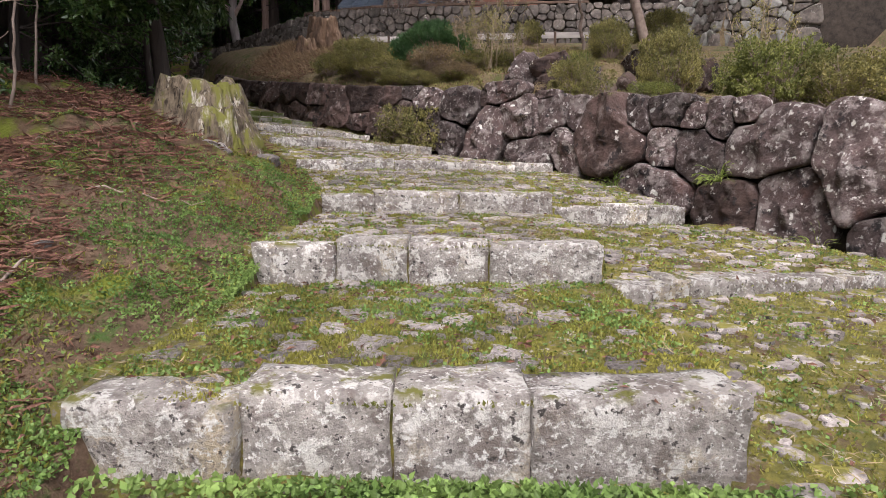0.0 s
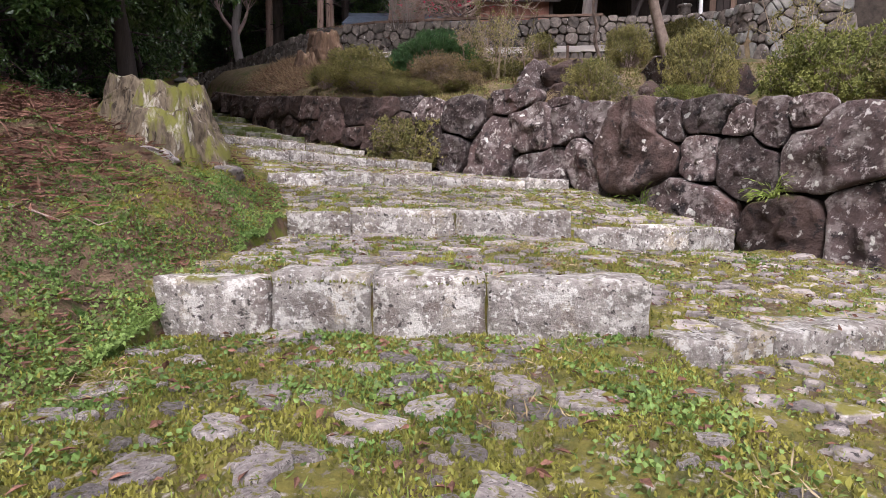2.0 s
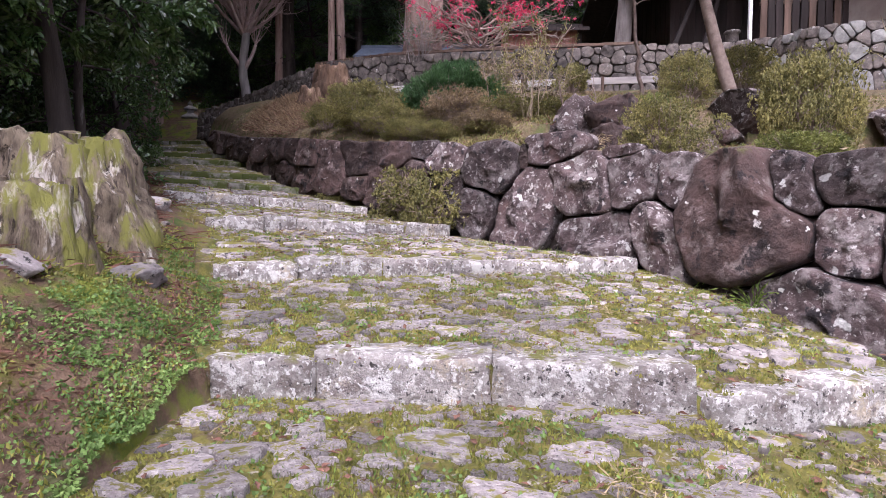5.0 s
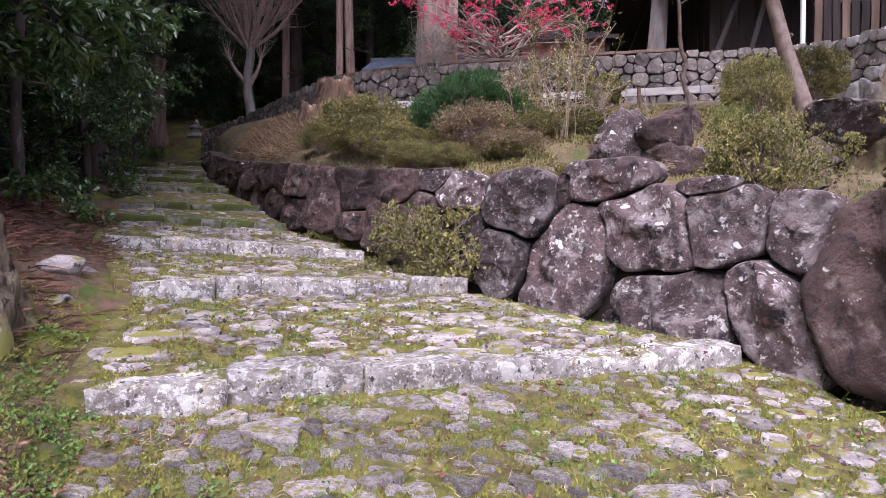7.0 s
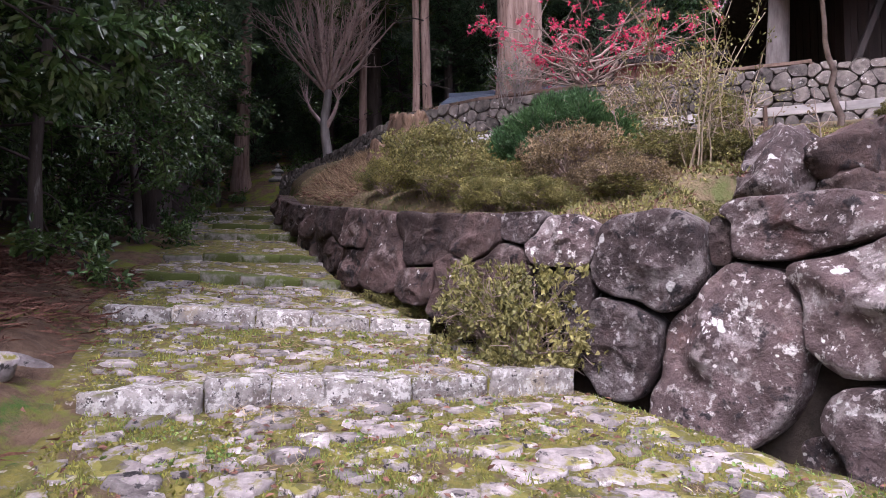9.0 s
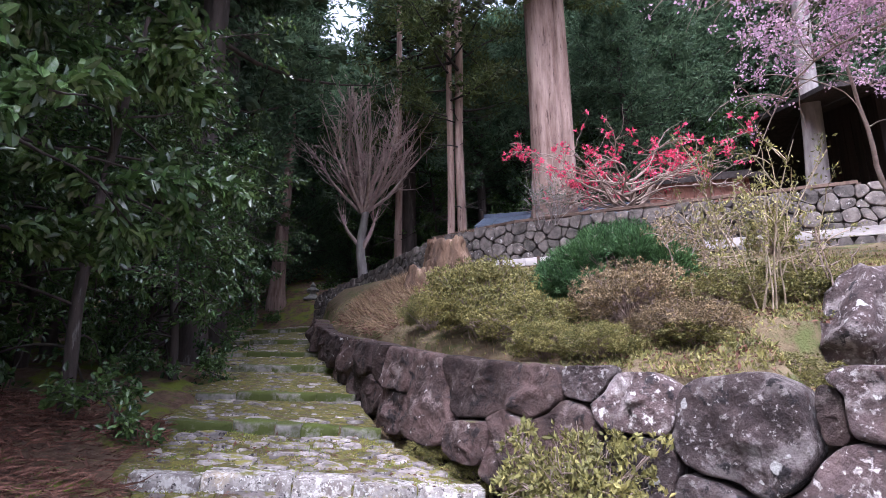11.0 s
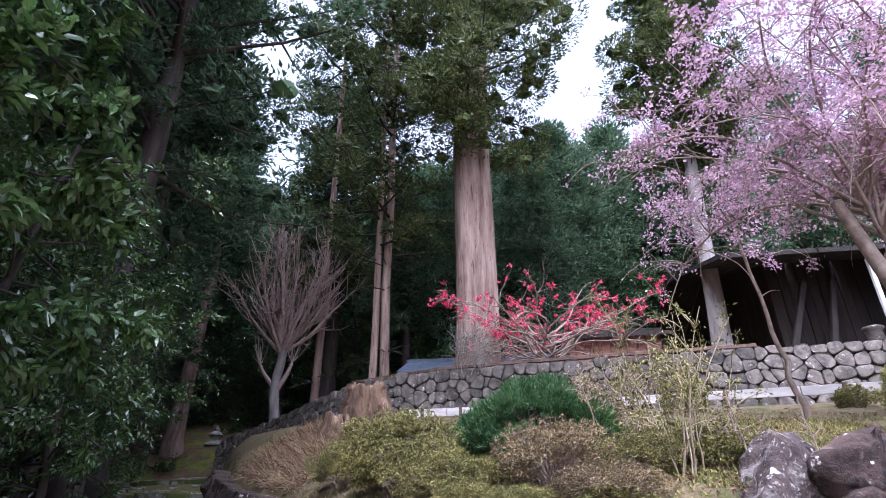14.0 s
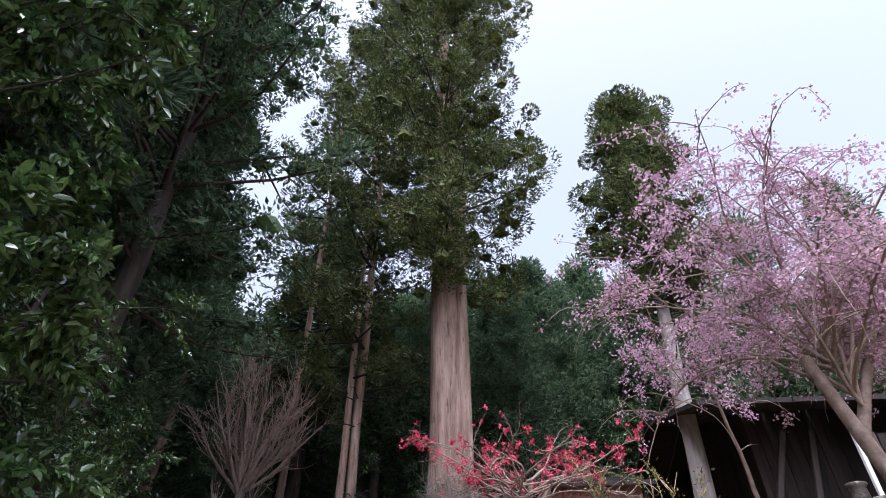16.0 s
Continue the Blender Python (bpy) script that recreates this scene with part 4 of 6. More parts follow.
# thatch colour lowered so the sky-facing roof reads as shadowed
M_THATCH = material("weathered_thatch_darkened_for_shade", (0.016, 0.012, 0.012), (0.042, 0.033, 0.031), 6, 0.95, 0.9, 30, stretch=(1, 1, 0.2))
M_PLASTER = material("grey_plaster", (0.33, 0.28, 0.26), (0.42, 0.37, 0.34), 2, 0.9, 0.2, 30)
M_WHITE = material("white_paint", (0.66, 0.66, 0.68), (0.80, 0.80, 0.82), 4, 0.6, 0.1, 30)
M_GLASS = bpy.data.materials.new("dark_window_glass")
M_GLASS.use_nodes = True
M_GLASS.node_tree.nodes["Principled BSDF"].inputs["Base Color"].default_value = (0.02, 0.02, 0.022, 1)
M_GLASS.node_tree.nodes["Principled BSDF"].inputs["Roughness"].default_value = 0.08


def beam(a, b, w, h, seed=0.0, segs=8, wob=0.006):
    """A sawn timber from a to b, slightly bowed, with eased edges."""
    a, b = np.array(a, float), np.array(b, float)
    t = (b - a) / np.linalg.norm(b - a)
    ref = np.array([0, 0, 1.0]) if abs(t[2]) < 0.9 else np.array([0, 1.0, 0])
    s = np.cross(t, ref)
    s /= np.linalg.norm(s)
    u = np.cross(s, t)
    e = 0.86
    prof = [(-1, -e), (-e, -1), (e, -1), (1, -e), (1, e), (e, 1), (-e, 1), (-1, e)]
    g = Geo()
    V = []
    for k in range(segs + 1):
        c = a + (b - a) * k / segs + s * wob * math.sin(3 * k + seed) + u * wob * math.cos(2.3 * k + seed)
        V += [c + s * x * w / 2 + u * y * h / 2 for x, y in prof]
    F = [(k * 8 + j, k * 8 + (j + 1) % 8, (k + 1) * 8 + (j + 1) % 8, (k + 1) * 8 + j) for k in range(segs) for j in range(8)]
    for o in (0, segs * 8):
        F += [(o, o + 1, o + 2, o + 3), (o, o + 3, o + 4, o + 7), (o + 4, o + 5, o + 6, o + 7)]
    g.add(V, F)
    return g.mesh("beam", False)


rail = thing("terrace_rail", (0, 24.6, 7.8), "long dark timber rail lying along the terrace wall top", "rail")
pts = [(float(np.interp(s, TSL, TERRACE[:, 0])), float(np.interp(s, TSL, TERRACE[:, 1])) + 0.3, float(np.interp(s, TSL, T_TOP)) + 0.09) for s in (10.6, 14.2, 17.0, 20.0, 23.0)]
for a, b in zip(pts[:-1], pts[1:]):
    part("rail_beam", beam(a, b, 0.1, 0.09), M_WOOD, rail)
for p in pts:
    part("rail_foot", beam((p[0], p[1], p[2] - 0.25), (p[0], p[1], p[2] - 0.03), 0.1, 0.1, segs=2), M_WOOD, rail)


def bench(x0, y0, x1, y1, z0, z1, label):
    ob = thing("timber_edging", (x0, y0, min(z0, z1)), label, "edging")
    n = max(2, int(math.hypot(x1 - x0, y1 - y0) / 2.2))
    for k in range(n):
        f0, f1 = k / n, (k + 1) / n
        L = lambda f: (x0 + (x1 - x0) * f, y0 + (y1 - y0) * f, z0 + (z1 - z0) * f)
        part("plank", beam(L(f0), np.array(L(f1)) - np.array([0.02, 0, 0]), 0.05, 0.2, k), M_WOODG, ob)
        m = L(f0 + 0.35 / n)
        part("peg", beam((m[0], m[1] - 0.06, land1(m[0], m[1]) - 0.2), (m[0], m[1] - 0.06, m[2] + 0.12), 0.08, 0.06, segs=2), M_WOOD, ob)
    return ob


bench(-3.2, 23.0, -1.2, 22.8, 6.12, 6.10, "pale weathered plank edging held by a peg")
bench(1.0, 22.1, 8.2, 21.3, 6.05, 6.05, "long pale weathered plank edging along the wall foot")


def hut(name, x0, x1, y0, y1, z0, z1, ridge, wall_mat, roof_mat, label, over=0.6, boards=0.28, axis_x=True):
    """A gabled timber building with boarded walls, corner posts and a thick roof."""
    ob = thing(name, ((x0 + x1) / 2, (y0 + y1) / 2, z0), label, "building")
    c = [(x0, y0), (x1, y0), (x1, y1), (x0, y1)]
    for k in range(4):
        (ax, ay), (bx, by) = c[k], c[(k + 1) % 4]
        n = max(1, int(math.hypot(bx - ax, by - ay) / boards))
        for q in range(n):
            f0, f1 = q / n, (q + 0.96) / n
            a = np.array([ax + (bx - ax) * f0, ay + (by - ay) * f0, 0])
            b = np.array([ax + (bx - ax) * f1, ay + (by - ay) * f1, 0])
            d = (b - a) / np.linalg.norm(b - a)
            o = np.array([d[1], -d[0], 0]) * (0.03 + 0.012 * (q % 2))
            lo, hi = np.array([0, 0, z0]), np.array([0, 0, z1])
            g = Geo()
            V = [a + lo + o, b + lo + o, b + hi + o, a + hi + o, a + lo - o, b + lo - o, b + hi - o, a + hi - o]
            g.add(V, [(0, 1, 2, 3), (5, 4, 7, 6), (4, 0, 3, 7), (1, 5, 6, 2), (3, 2, 6, 7), (4, 5, 1, 0)])
            part("wall_board", g.mesh("wall_board", False), wall_mat, ob)
        part("post", beam((ax, ay, z0 - 0.2), (ax, ay, z1), 0.17, 0.17, k, 3), M_DARKWOOD, ob)
    ym, th = (y0 + y1) / 2, 0.14
    for sgn, ye in ((-1, y0 - over), (1, y1 + over)):
        n = 9
        fall = (ridge - z1) / (abs(ym - (y0 if sgn < 0 else y1)))
        ze = z1 - fall * over
        for q in range(n):
            xa, xb = x0 - over + (x1 - x0 + 2 * over) * q / n, x0 - over + (x1 - x0 + 2 * over) * (q + 0.97) / n
            g = Geo()
            V = [(xa, ye, ze), (xb, ye, ze), (xb, ym, ridge), (xa, ym, ridge), (xa, ye, ze + th), (xb, ye, ze + th), (xb, ym, ridge + th), (xa, ym, ridge + th)]
            g.add(V, [(4, 5, 6, 7), (3, 2, 1, 0), (0, 1, 5, 4), (1, 2, 6, 5), (3, 0, 4, 7), (2, 3, 7, 6)])
            part("roof_panel", g.mesh("roof_panel", False), roof_mat, ob)
    part("ridge", beam((x0 - over, ym, ridge + th), (x1 + over, ym, ridge + th), 0.3, 0.18), roof_mat, ob)
    for xe in (x0, x1):
        g = Geo()
        g.add([(xe - 0.04, y0, z1), (xe - 0.04, y1, z1), (xe - 0.04, ym + 0.02, ridge), (xe - 0.04, ym - 0.02, ridge), (xe + 0.04, y0, z1), (xe + 0.04, y1, z1), (xe + 0.04, ym + 0.02, ridge), (xe + 0.04, ym - 0.02, ridge)], [(0, 1, 2, 3), (7, 6, 5, 4), (0, 3, 7, 4), (2, 1, 5, 6)])
        part("gable", g.mesh("gable", False), wall_mat, ob)
    return ob


hut("low_shed", -4.0, 0.6, 28.6, 31.4, 7.5, 8.75, 9.35, M_WOOD, M_ROOF, "low brown timber shed with a blue-grey sheet roof")
hut("board_shed", 1.4, 4.6, 27.4, 30.0, 7.5, 9.35, 9.75, M_WOODR, M_DARKWOOD, "low shed of red-brown boards under a dark roof", over=0.35)
hut("timber_hall", 7.6, 15.5, 25.6, 33.0, 7.5, 10.9, 12.0, M_DARKWOOD, M_THATCH, "dark timber hall, eave shade painted in, with a weathered thatched roof and deep eaves", over=2.0)
house = hut("plaster_house", 12.6, 20.0, 20.2, 24.6, 5.0, 8.6, 10.4, M_PLASTER, M_DARKWOOD, "small plastered house with a dark window", over=0.7, boards=4.0)
win = part("window_frame", beam((14.2, 20.10, 7.5), (16.2, 20.10, 7.5), 0.06, 0.95), M_DARKWOOD, house, "dark timber window frame")
for k in range(2):
    part("window_pane", beam((14.3 + 0.95 * k, 20.04, 7.5), (15.1 + 0.95 * k, 20.04, 7.5), 0.02, 0.75, wob=0), M_GLASS, house, "dark glass pane")
fence = thing("plank_fence", (10.2, 24.2, 7.6), "tall fence of weathered vertical planks on the terrace", "fence")
r = np.random.default_rng(5)
for k in range(20):
    x = 10.1 + k * 0.24
    part("plank", beam((x, 24.0 - 0.05 * k, 7.45), (x + r.uniform(-0.02, 0.02), 24.0 - 0.05 * k, 9.5 + r.uniform(-0.05, 0.05)), 0.22, 0.03, k, 3), M_WOOD if k % 3 == 0 else M_DARKWOOD, fence)
for z in (7.8, 9.1):
    part("fence_rail", beam((10.0, 24.08, z), (14.8, 23.08, z), 0.06, 0.1), M_WOOD, fence)
part("white_post", beam((9.66, 24.0, 7.5), (9.66, 24.0, 10.2), 0.11, 0.11, segs=3, wob=0.0), M_WHITE, fence, "white painted post")
for k, (a, b) in enumerate([((7.2, 24.6, 7.5), (8.2, 24.8, 9.9)), ((8.3, 24.6, 7.5), (9.0, 24.8, 9.9))]):
    tagged(part("leaning_pole", beam(a, b, 0.16, 0.16, k), M_DARKWOOD), "dark round pole leaning against the hall", "pole")
pot = Geo()
pot.tube([(8.9, 23.6, 7.55), (8.9, 23.6, 7.7), (8.9, 23.6, 7.95), (8.9, 23.6, 8.02), (8.9, 23.6, 8.06)], [0.17, 0.22, 0.2, 0.27, 0.24], 14)
tagged(part("stone_pot", pot.mesh("stone_pot"), M_RUBBLE), "squat grey stone pot on the terrace edge", "pot")

# ---- rocks in the garden ----


def rock(w, d, h, seed, mat, name="rock", label="grey lichened garden rock bedded in turf", x=0, y=0, z=None, turn=0.0, flat=0.5):
    bm = bmesh.new()
    bmesh.ops.create_icosphere(bm, subdivisions=4 if w > 0.6 else 3, radius=1)
    r = np.random.default_rng(int(seed))
    planes = [(Vector(v), r.uniform(0.45, 0.85)) for v in ball(r, 14)]
    for v in bm.verts:
        p = v.co.copy()
        for n, k in planes:
            o = p.dot(n) - k
            if o > 0:
                p -= n * o
        p += v.co * (0.16 * nz(v.co, 1.6, seed) + 0.09 * nz(v.co, 5, seed) + 0.04 * nz(v.co, 11, seed))
        v.co = (p.x * w / 1.5, p.y * d / 1.5, p.z * h / 1.5)
    me = bpy.data.meshes.new(name)
    bm.to_mesh(me)
    bm.free()
    for f in me.polygons:
        f.use_smooth = True
    ob = part(name, me, mat)
    z = land1(x, y) if z is None else z
    ob.matrix_basis = pose(x, y, z, 0, 0, turn)
    return tagged(ob, label, "rock")


for k, (x, y, z, w, d, h) in enumerate([(1.95, 14.3, 3.35, 1.25, 0.9, 1.15), (2.75, 14.2, 3.75, 1.1, 0.7, 0.6), (2.7, 14.0, 3.2, 0.8, 0.7, 0.7), (4.85, 14.2, 3.75, 1.7, 1.0, 0.9), (4.4, 13.8, 3.15, 0.8, 0.8, 0.7), (5.9, 13.7, 3.4, 1.3, 0.9, 0.9), (3.5, 14.1, 3.3, 1.0, 0.7, 0.9), (3.3, 12.2, 2.85, 0.9, 0.7, 0.55), (4.6, 11.6, 3.0, 1.0, 0.8, 0.6), (7.2, 13.0, 3.3, 1.5, 1.0, 1.0)]):
    rock(w, d, h, 20 + k, M_BOULDERR if k % 3 else M_BOULDER, x=x, y=y, z=z, turn=37 * k, label="dark rock with white lichen on the garden step")
rock(0.17, 0.1, 0.09, 3, M_PAVE, "loose_stone", "small tan stone lying on the mossy bank", -2.8, 4.06, None, 15)
for k in range(9):
    rock(0.3, 0.25, 0.2, 60 + k, M_RUBBLE, "loose_stone", "pale loose stone at the stair edge", -14.6 + 0.9 * (k % 5), 32.0 + 0.5 * (k // 5), None, 50 * k)
for k, (x, y, w) in enumerate([(-3.6, 10.5, 0.36), (-3.8, 10.9, 0.3), (-3.25, 10.0, 0.22)]):
    rock(w, w * 0.8, w * 0.6, 80 + k, M_PAVE, "loose_stone", "pale weathered stone at the edge of the steps", x, y, None, 40 * k)

rock(0.5, 0.34, 0.26, 95, M_PAVE, "stone_slab", "flat pale stone slab leaning at the stump foot", -2.72, 7.15, None, 65)
rock(0.4, 0.3, 0.22, 92, M_PAVE, "loose_stone", "pale weathered stone beside the stump root", -2.3, 7.9, None, 70)

# ---- stone pagoda and post ----
pg = thing("stone_pagoda", (-16.5, 38.3, 6.9), "small tiered grey stone pagoda at the stair head", "stone lantern")


def turned(rows, cx, cy, sides):
    g = Geo()
    g.tube([(cx, cy, z) for z, _ in rows], [q for _, q in rows], sides)
    return g.mesh("stone", False)


for nm, rows, sides in (("base", [(6.3, 0.62), (7.1, 0.6), (7.12, 0.5), (7.2, 0.48)], 4), ("body", [(7.2, 0.36), (7.75, 0.36), (7.76, 0.3)], 4), ("roof", [(7.74, 0.3), (7.8, 0.72), (7.88, 0.70), (8.12, 0.25), (8.14, 0.24)], 4),
                        ("upper_body", [(8.12, 0.24), (8.3, 0.24), (8.31, 0.2)], 4), ("upper_roof", [(8.3, 0.2), (8.34, 0.5), (8.40, 0.48), (8.58, 0.14)], 4), ("finial", [(8.56, 0.12), (8.66, 0.16), (8.78, 0.09), (8.9, 0.02)], 10)):
    part(nm, turned(rows, -16.5, 38.3, sides), M_STONE, pg)
tagged(part("stone_post", beam((-15.2, 38.0, 6.0), (-15.2, 38.0, 8.35), 0.28, 0.24, segs=4), M_STONE), "upright pale stone marker post", "stone post")
rub = np.random.default_rng(9)
for k in range(26):
    rock(rub.uniform(0.4, 0.8), 0.5, rub.uniform(0.35, 0.6), 120 + k, M_RUBBLE, "rubble_stone", "piled grey rubble stone below the pagoda", -17.6 + 4.6 * (k % 13) / 13, 36.9 + 0.3 * (k // 13), 6.2 + 0.45 * (k // 13) + 0.08 * (k % 3), 33 * k)

# ---- stumps ----
M_STUMP = material("rotten_mossy_wood", (0.075, 0.055, 0.04), (0.31, 0.245, 0.175), 14, 0.95, 1.0, 30,
                   [((0.62, 0.56, 0.50), 5.0, 0.57, 0.63, "noise", False), ((0.05, 0.036, 0.027), 16, 0.57, 0.62, "noise", False), ((0.21, 0.205, 0.05), 3.2, 0.52, 0.60, "noise", False)], stretch=(1, 1, 0.22), dist=0.05)
M_STUMPO = material("orange_weathered_stump", (0.08, 0.05, 0.036), (0.20, 0.125, 0.080), 3, 0.95, 0.8, 14,
                    [((0.40, 0.27, 0.20), 2.2, 0.58, 0.66, "noise", False), ((0.16, 0.13, 0.05), 2.0, 0.60, 0.70, "noise", False)], stretch=(1, 1, 0.2), dist=0.05)


def stump(x, y, R, H, seed, mat, label, flare=0.6, jag=0.35, z=None, squash=1.0, shards=16):
    """A broken hollow stump with a jagged rim, fluted sides and spreading roots."""
    r = np.random.default_rng(seed)
    n, m = 72, 24
    a = np.linspace(0, 2 * np.pi, n, endpoint=False)
    rim = 1 - jag * (0.5 + 0.5 * np.sin(2 * a + seed)) * (0.8 + 0.2 * np.sin(7 * a + 2 * seed)) - 0.07 * r.random(n)
    flute = 1 + 0.06 * np.sin(3 * a + seed) + 0.03 * np.sin(11 * a + 1) + 0.025 * np.sin(23 * a + seed) + 0.02 * r.normal(size=n)
    V = []
    for k in range(m):
        f = k / (m - 1)
        rad = R * flute * (1 + flare * np.exp(-f * 5) * (1 + 0.3 * np.sin(3 * a + seed * 2))) * (1 - 0.12 * f - 0.28 * f ** 4)
        zz = -1.0 + (H * rim + 1.0) * f
        rad = rad * (1 + 0.04 * np.sin(13 * f + 3 * a))
        V.append(np.stack([rad * np.cos(a) * squash, rad * np.sin(a), zz], 1))
    for q, dz in ((0.82, 0.03), (0.6, -0.05), (0.3, -0.12), (0.02, -0.14)):
        V.append(np.stack([V[m - 1][:, 0] * q, V[m - 1][:, 1] * q, V[m - 1][:, 2] * (1 if q > 0.7 else 0.92) + dz * H], 1))
    V = np.concatenate(V)
    for w in V:
        o = Vector((nz(w, 2.2, seed), nz(w, 2.2, seed + 7), 0.6 * nz(w, 2.6, seed + 13))) * 0.16 * R + Vector((nz(w, 7, seed), nz(w, 7, seed + 7), nz(w, 6, seed + 13))) * 0.11 * R + Vector((nz(w, 17, seed), nz(w, 17, seed + 7), 0)) * 0.05 * R
        w += np.array(o)
    rows = m + 4
    F = [(k * n + j, k * n + (j + 1) % n, (k + 1) * n + (j + 1) % n, (k + 1) * n + j) for k in range(rows - 1) for j in range(n)]
    g = Geo()
    g.add(V, F)
    for k in range(shards):
        b = 2 * np.pi * (k + r.random()) / shards
        q = R * r.uniform(0.75, 1.05)
        top = H * r.uniform(0.4, 1.02)
        p0 = np.array([q * 1.15 * np.cos(b) * squash, q * 1.15 * np.sin(b), -0.9])
        p1 = np.array([q * 0.62 * np.cos(b + 0.2) * squash, q * 0.62 * np.sin(b + 0.2), top])
        t = np.linspace(0, 1, 9)[:, None]
        line = p0 * (1 - t) + p1 * t + r.normal(size=(9, 3)) * 0.018
        w = np.linspace(1.0, 0.5, 9) * R * r.uniform(0.2, 0.36)
        g.tube(line, w * (1 + 0.12 * r.normal(size=9)), 7, 0.25)
    ob = part("tree_stump", g.mesh("tree_stump"), mat)
    ob.location = (x, y, land1(x, y) if z is None else z)
    return tagged(ob, label, "tree stump")


stump(-3.5, 8.85, 0.72, 0.80, 3, M_STUMP, "large rotten tree stump overgrown with moss", flare=0.35, jag=0.3, squash=1.1, shards=22)
stump(-2.98, 7.75, 0.42, 0.50, 8, M_STUMP, "smaller broken stump with bleached wood and moss", flare=0.4, jag=0.25, shards=18)
stump(-4.2, 22.5, 0.72, 1.15, 5, M_STUMPO, "broad orange-brown weathered tree stump on the slope", flare=0.45, jag=0.12)
stump(-4.7, 21.6, 0.45, 0.6, 9, M_STUMPO, "low bleached orange stump remnant on the slope", flare=0.6, jag=0.5)
# ---- garden shrubs ----
az = [dome(M_AZALEA, 1, label="clipped azalea with olive leaves", name="azalea"), dome(M_AZBROWN, 2, tips=2200, label="clipped azalea with brownish winter leaves", name="azalea", twigs=120, holes=0.6, foot=0.35),
      dome(M_AZGREEN, 3, label="rounded azalea with fresh yellow-green leaves", name="azalea", lumps=0.16), dome(M_AZALEA, 4, tips=2600, label="loose azalea with olive leaves", name="azalea", lumps=0.2, twigs=90, holes=0.5)]
for k, x, y, rx, h, lab in ((3, 2.62, 11.2, 0.60, 0.82, "brown-green clipped azalea above the boulder wall"), (0, 4.3, 11.0, 0.68, 1.3, "brown-olive azalea behind the boulder wall"), (2, 3.6, 10.0, 0.50, 0.45, "low fresh green azalea at the wall edge"),
                            (2, 5.0, 8.75, 0.9, 1.05, "large yellow-green azalea above the boulder wall"), (3, 5.55, 8.0, 0.75, 0.8, "spreading olive azalea above the boulder wall"), (2, 6.9, 8.2, 0.8, 0.8, "yellow-green azalea at the garden edge"),
                            (2, 3.1, 13.1, 0.30, 0.95, "small round fresh green azalea"), (0, 4.4, 15.3, 0.62, 1.0, "olive azalea above the garden rocks"), (0, 7.0, 18.8, 0.9, 1.2, "dark green rounded azalea by the terrace wall"),
                            (0, -1.9, 15.6, 0.95, 0.98, "large olive azalea on the slope above the wall"), (3, -1.35, 15.0, 0.75, 0.55, "loose olive azalea above the boulders"), (1, -0.08, 14.9, 0.74, 0.74, "brown-leaved clipped azalea on the slope"), (3, 0.85, 14.9, 0.66, 0.45, "low olive azalea beside the boulders"),
                            (0, -2.95, 16.6, 0.6, 0.6, "low olive azalea at the slope edge"), (0, -1.0, 14.3, 0.5, 0.42, "low olive azalea over the boulders"), (3, -2.35, 15.0, 0.7, 0.5, "loose olive azalea hanging over the boulders"), (0, -1.75, 14.55, 0.6, 0.48, "olive azalea hanging over the boulders"),
                            (1, 0.4, 14.2, 0.6, 0.42, "low brown azalea over the boulders"), (3, 1.1, 14.0, 0.55, 0.36, "low loose azalea over the boulders"), (0, -0.45, 14.1, 0.5, 0.38, "low olive azalea over the boulders"), (0, 1.75, 15.6, 0.6, 0.35, "low olive azalea in the turf"), (1, -3.3, 16.0, 0.55, 0.45, "brownish azalea at the slope edge")):
    put(az[k], x, y, rx, h, turn=53 * x, label=lab)
small = dome(M_AZALEA, 7, tips=500, leaf_len=0.09, label="small olive shrub", name="azalea", twigs=40)
for x, y, rx, h, lab in ((0.45, 14.0, 0.4, 0.26, "low olive sprigs over the boulders"), (1.75, 14.9, 0.45, 0.35, "low olive sprigs in the turf"), (3.2, 21.3, 0.6, 0.9, "small dark shrub by the plank edging"), (1.6, 11.9, 0.3, 0.2, "small green sprig above the boulders"), (6.6, 21.0, 0.5, 0.5, "small shrub at the terrace foot")):
    put(small, x, y, rx, h, turn=53 * x, label=lab)
wall_bush = dome(M_AZALEA, 5, tips=1500, leaf_len=0.07, lumps=0.26, label="loose azalea with yellow-green leaves", name="azalea", twigs=190, holes=0.8, foot=0.2, rosette=7)
put(wall_bush, -0.62, 12.95, 0.78, 1.0, 20, z=1.75, label="azalea with yellow-green leaves growing out of the boulder wall")
jun = dome(M_JUNIPER, 6, tips=5200, leaf_len=0.09, lumps=0.08, label="broad clipped juniper mound, deep green", name="juniper", narrow=0.13, holes=0.0, foot=0.2, rosette=12, spike=0.5)
put(jun, -0.1, 17.2, 1.28, 1.12, 30, z=land1(-0.1, 17.2) - 0.25)
for o in (*az, small, wall_bush, jun):
    bury(o)


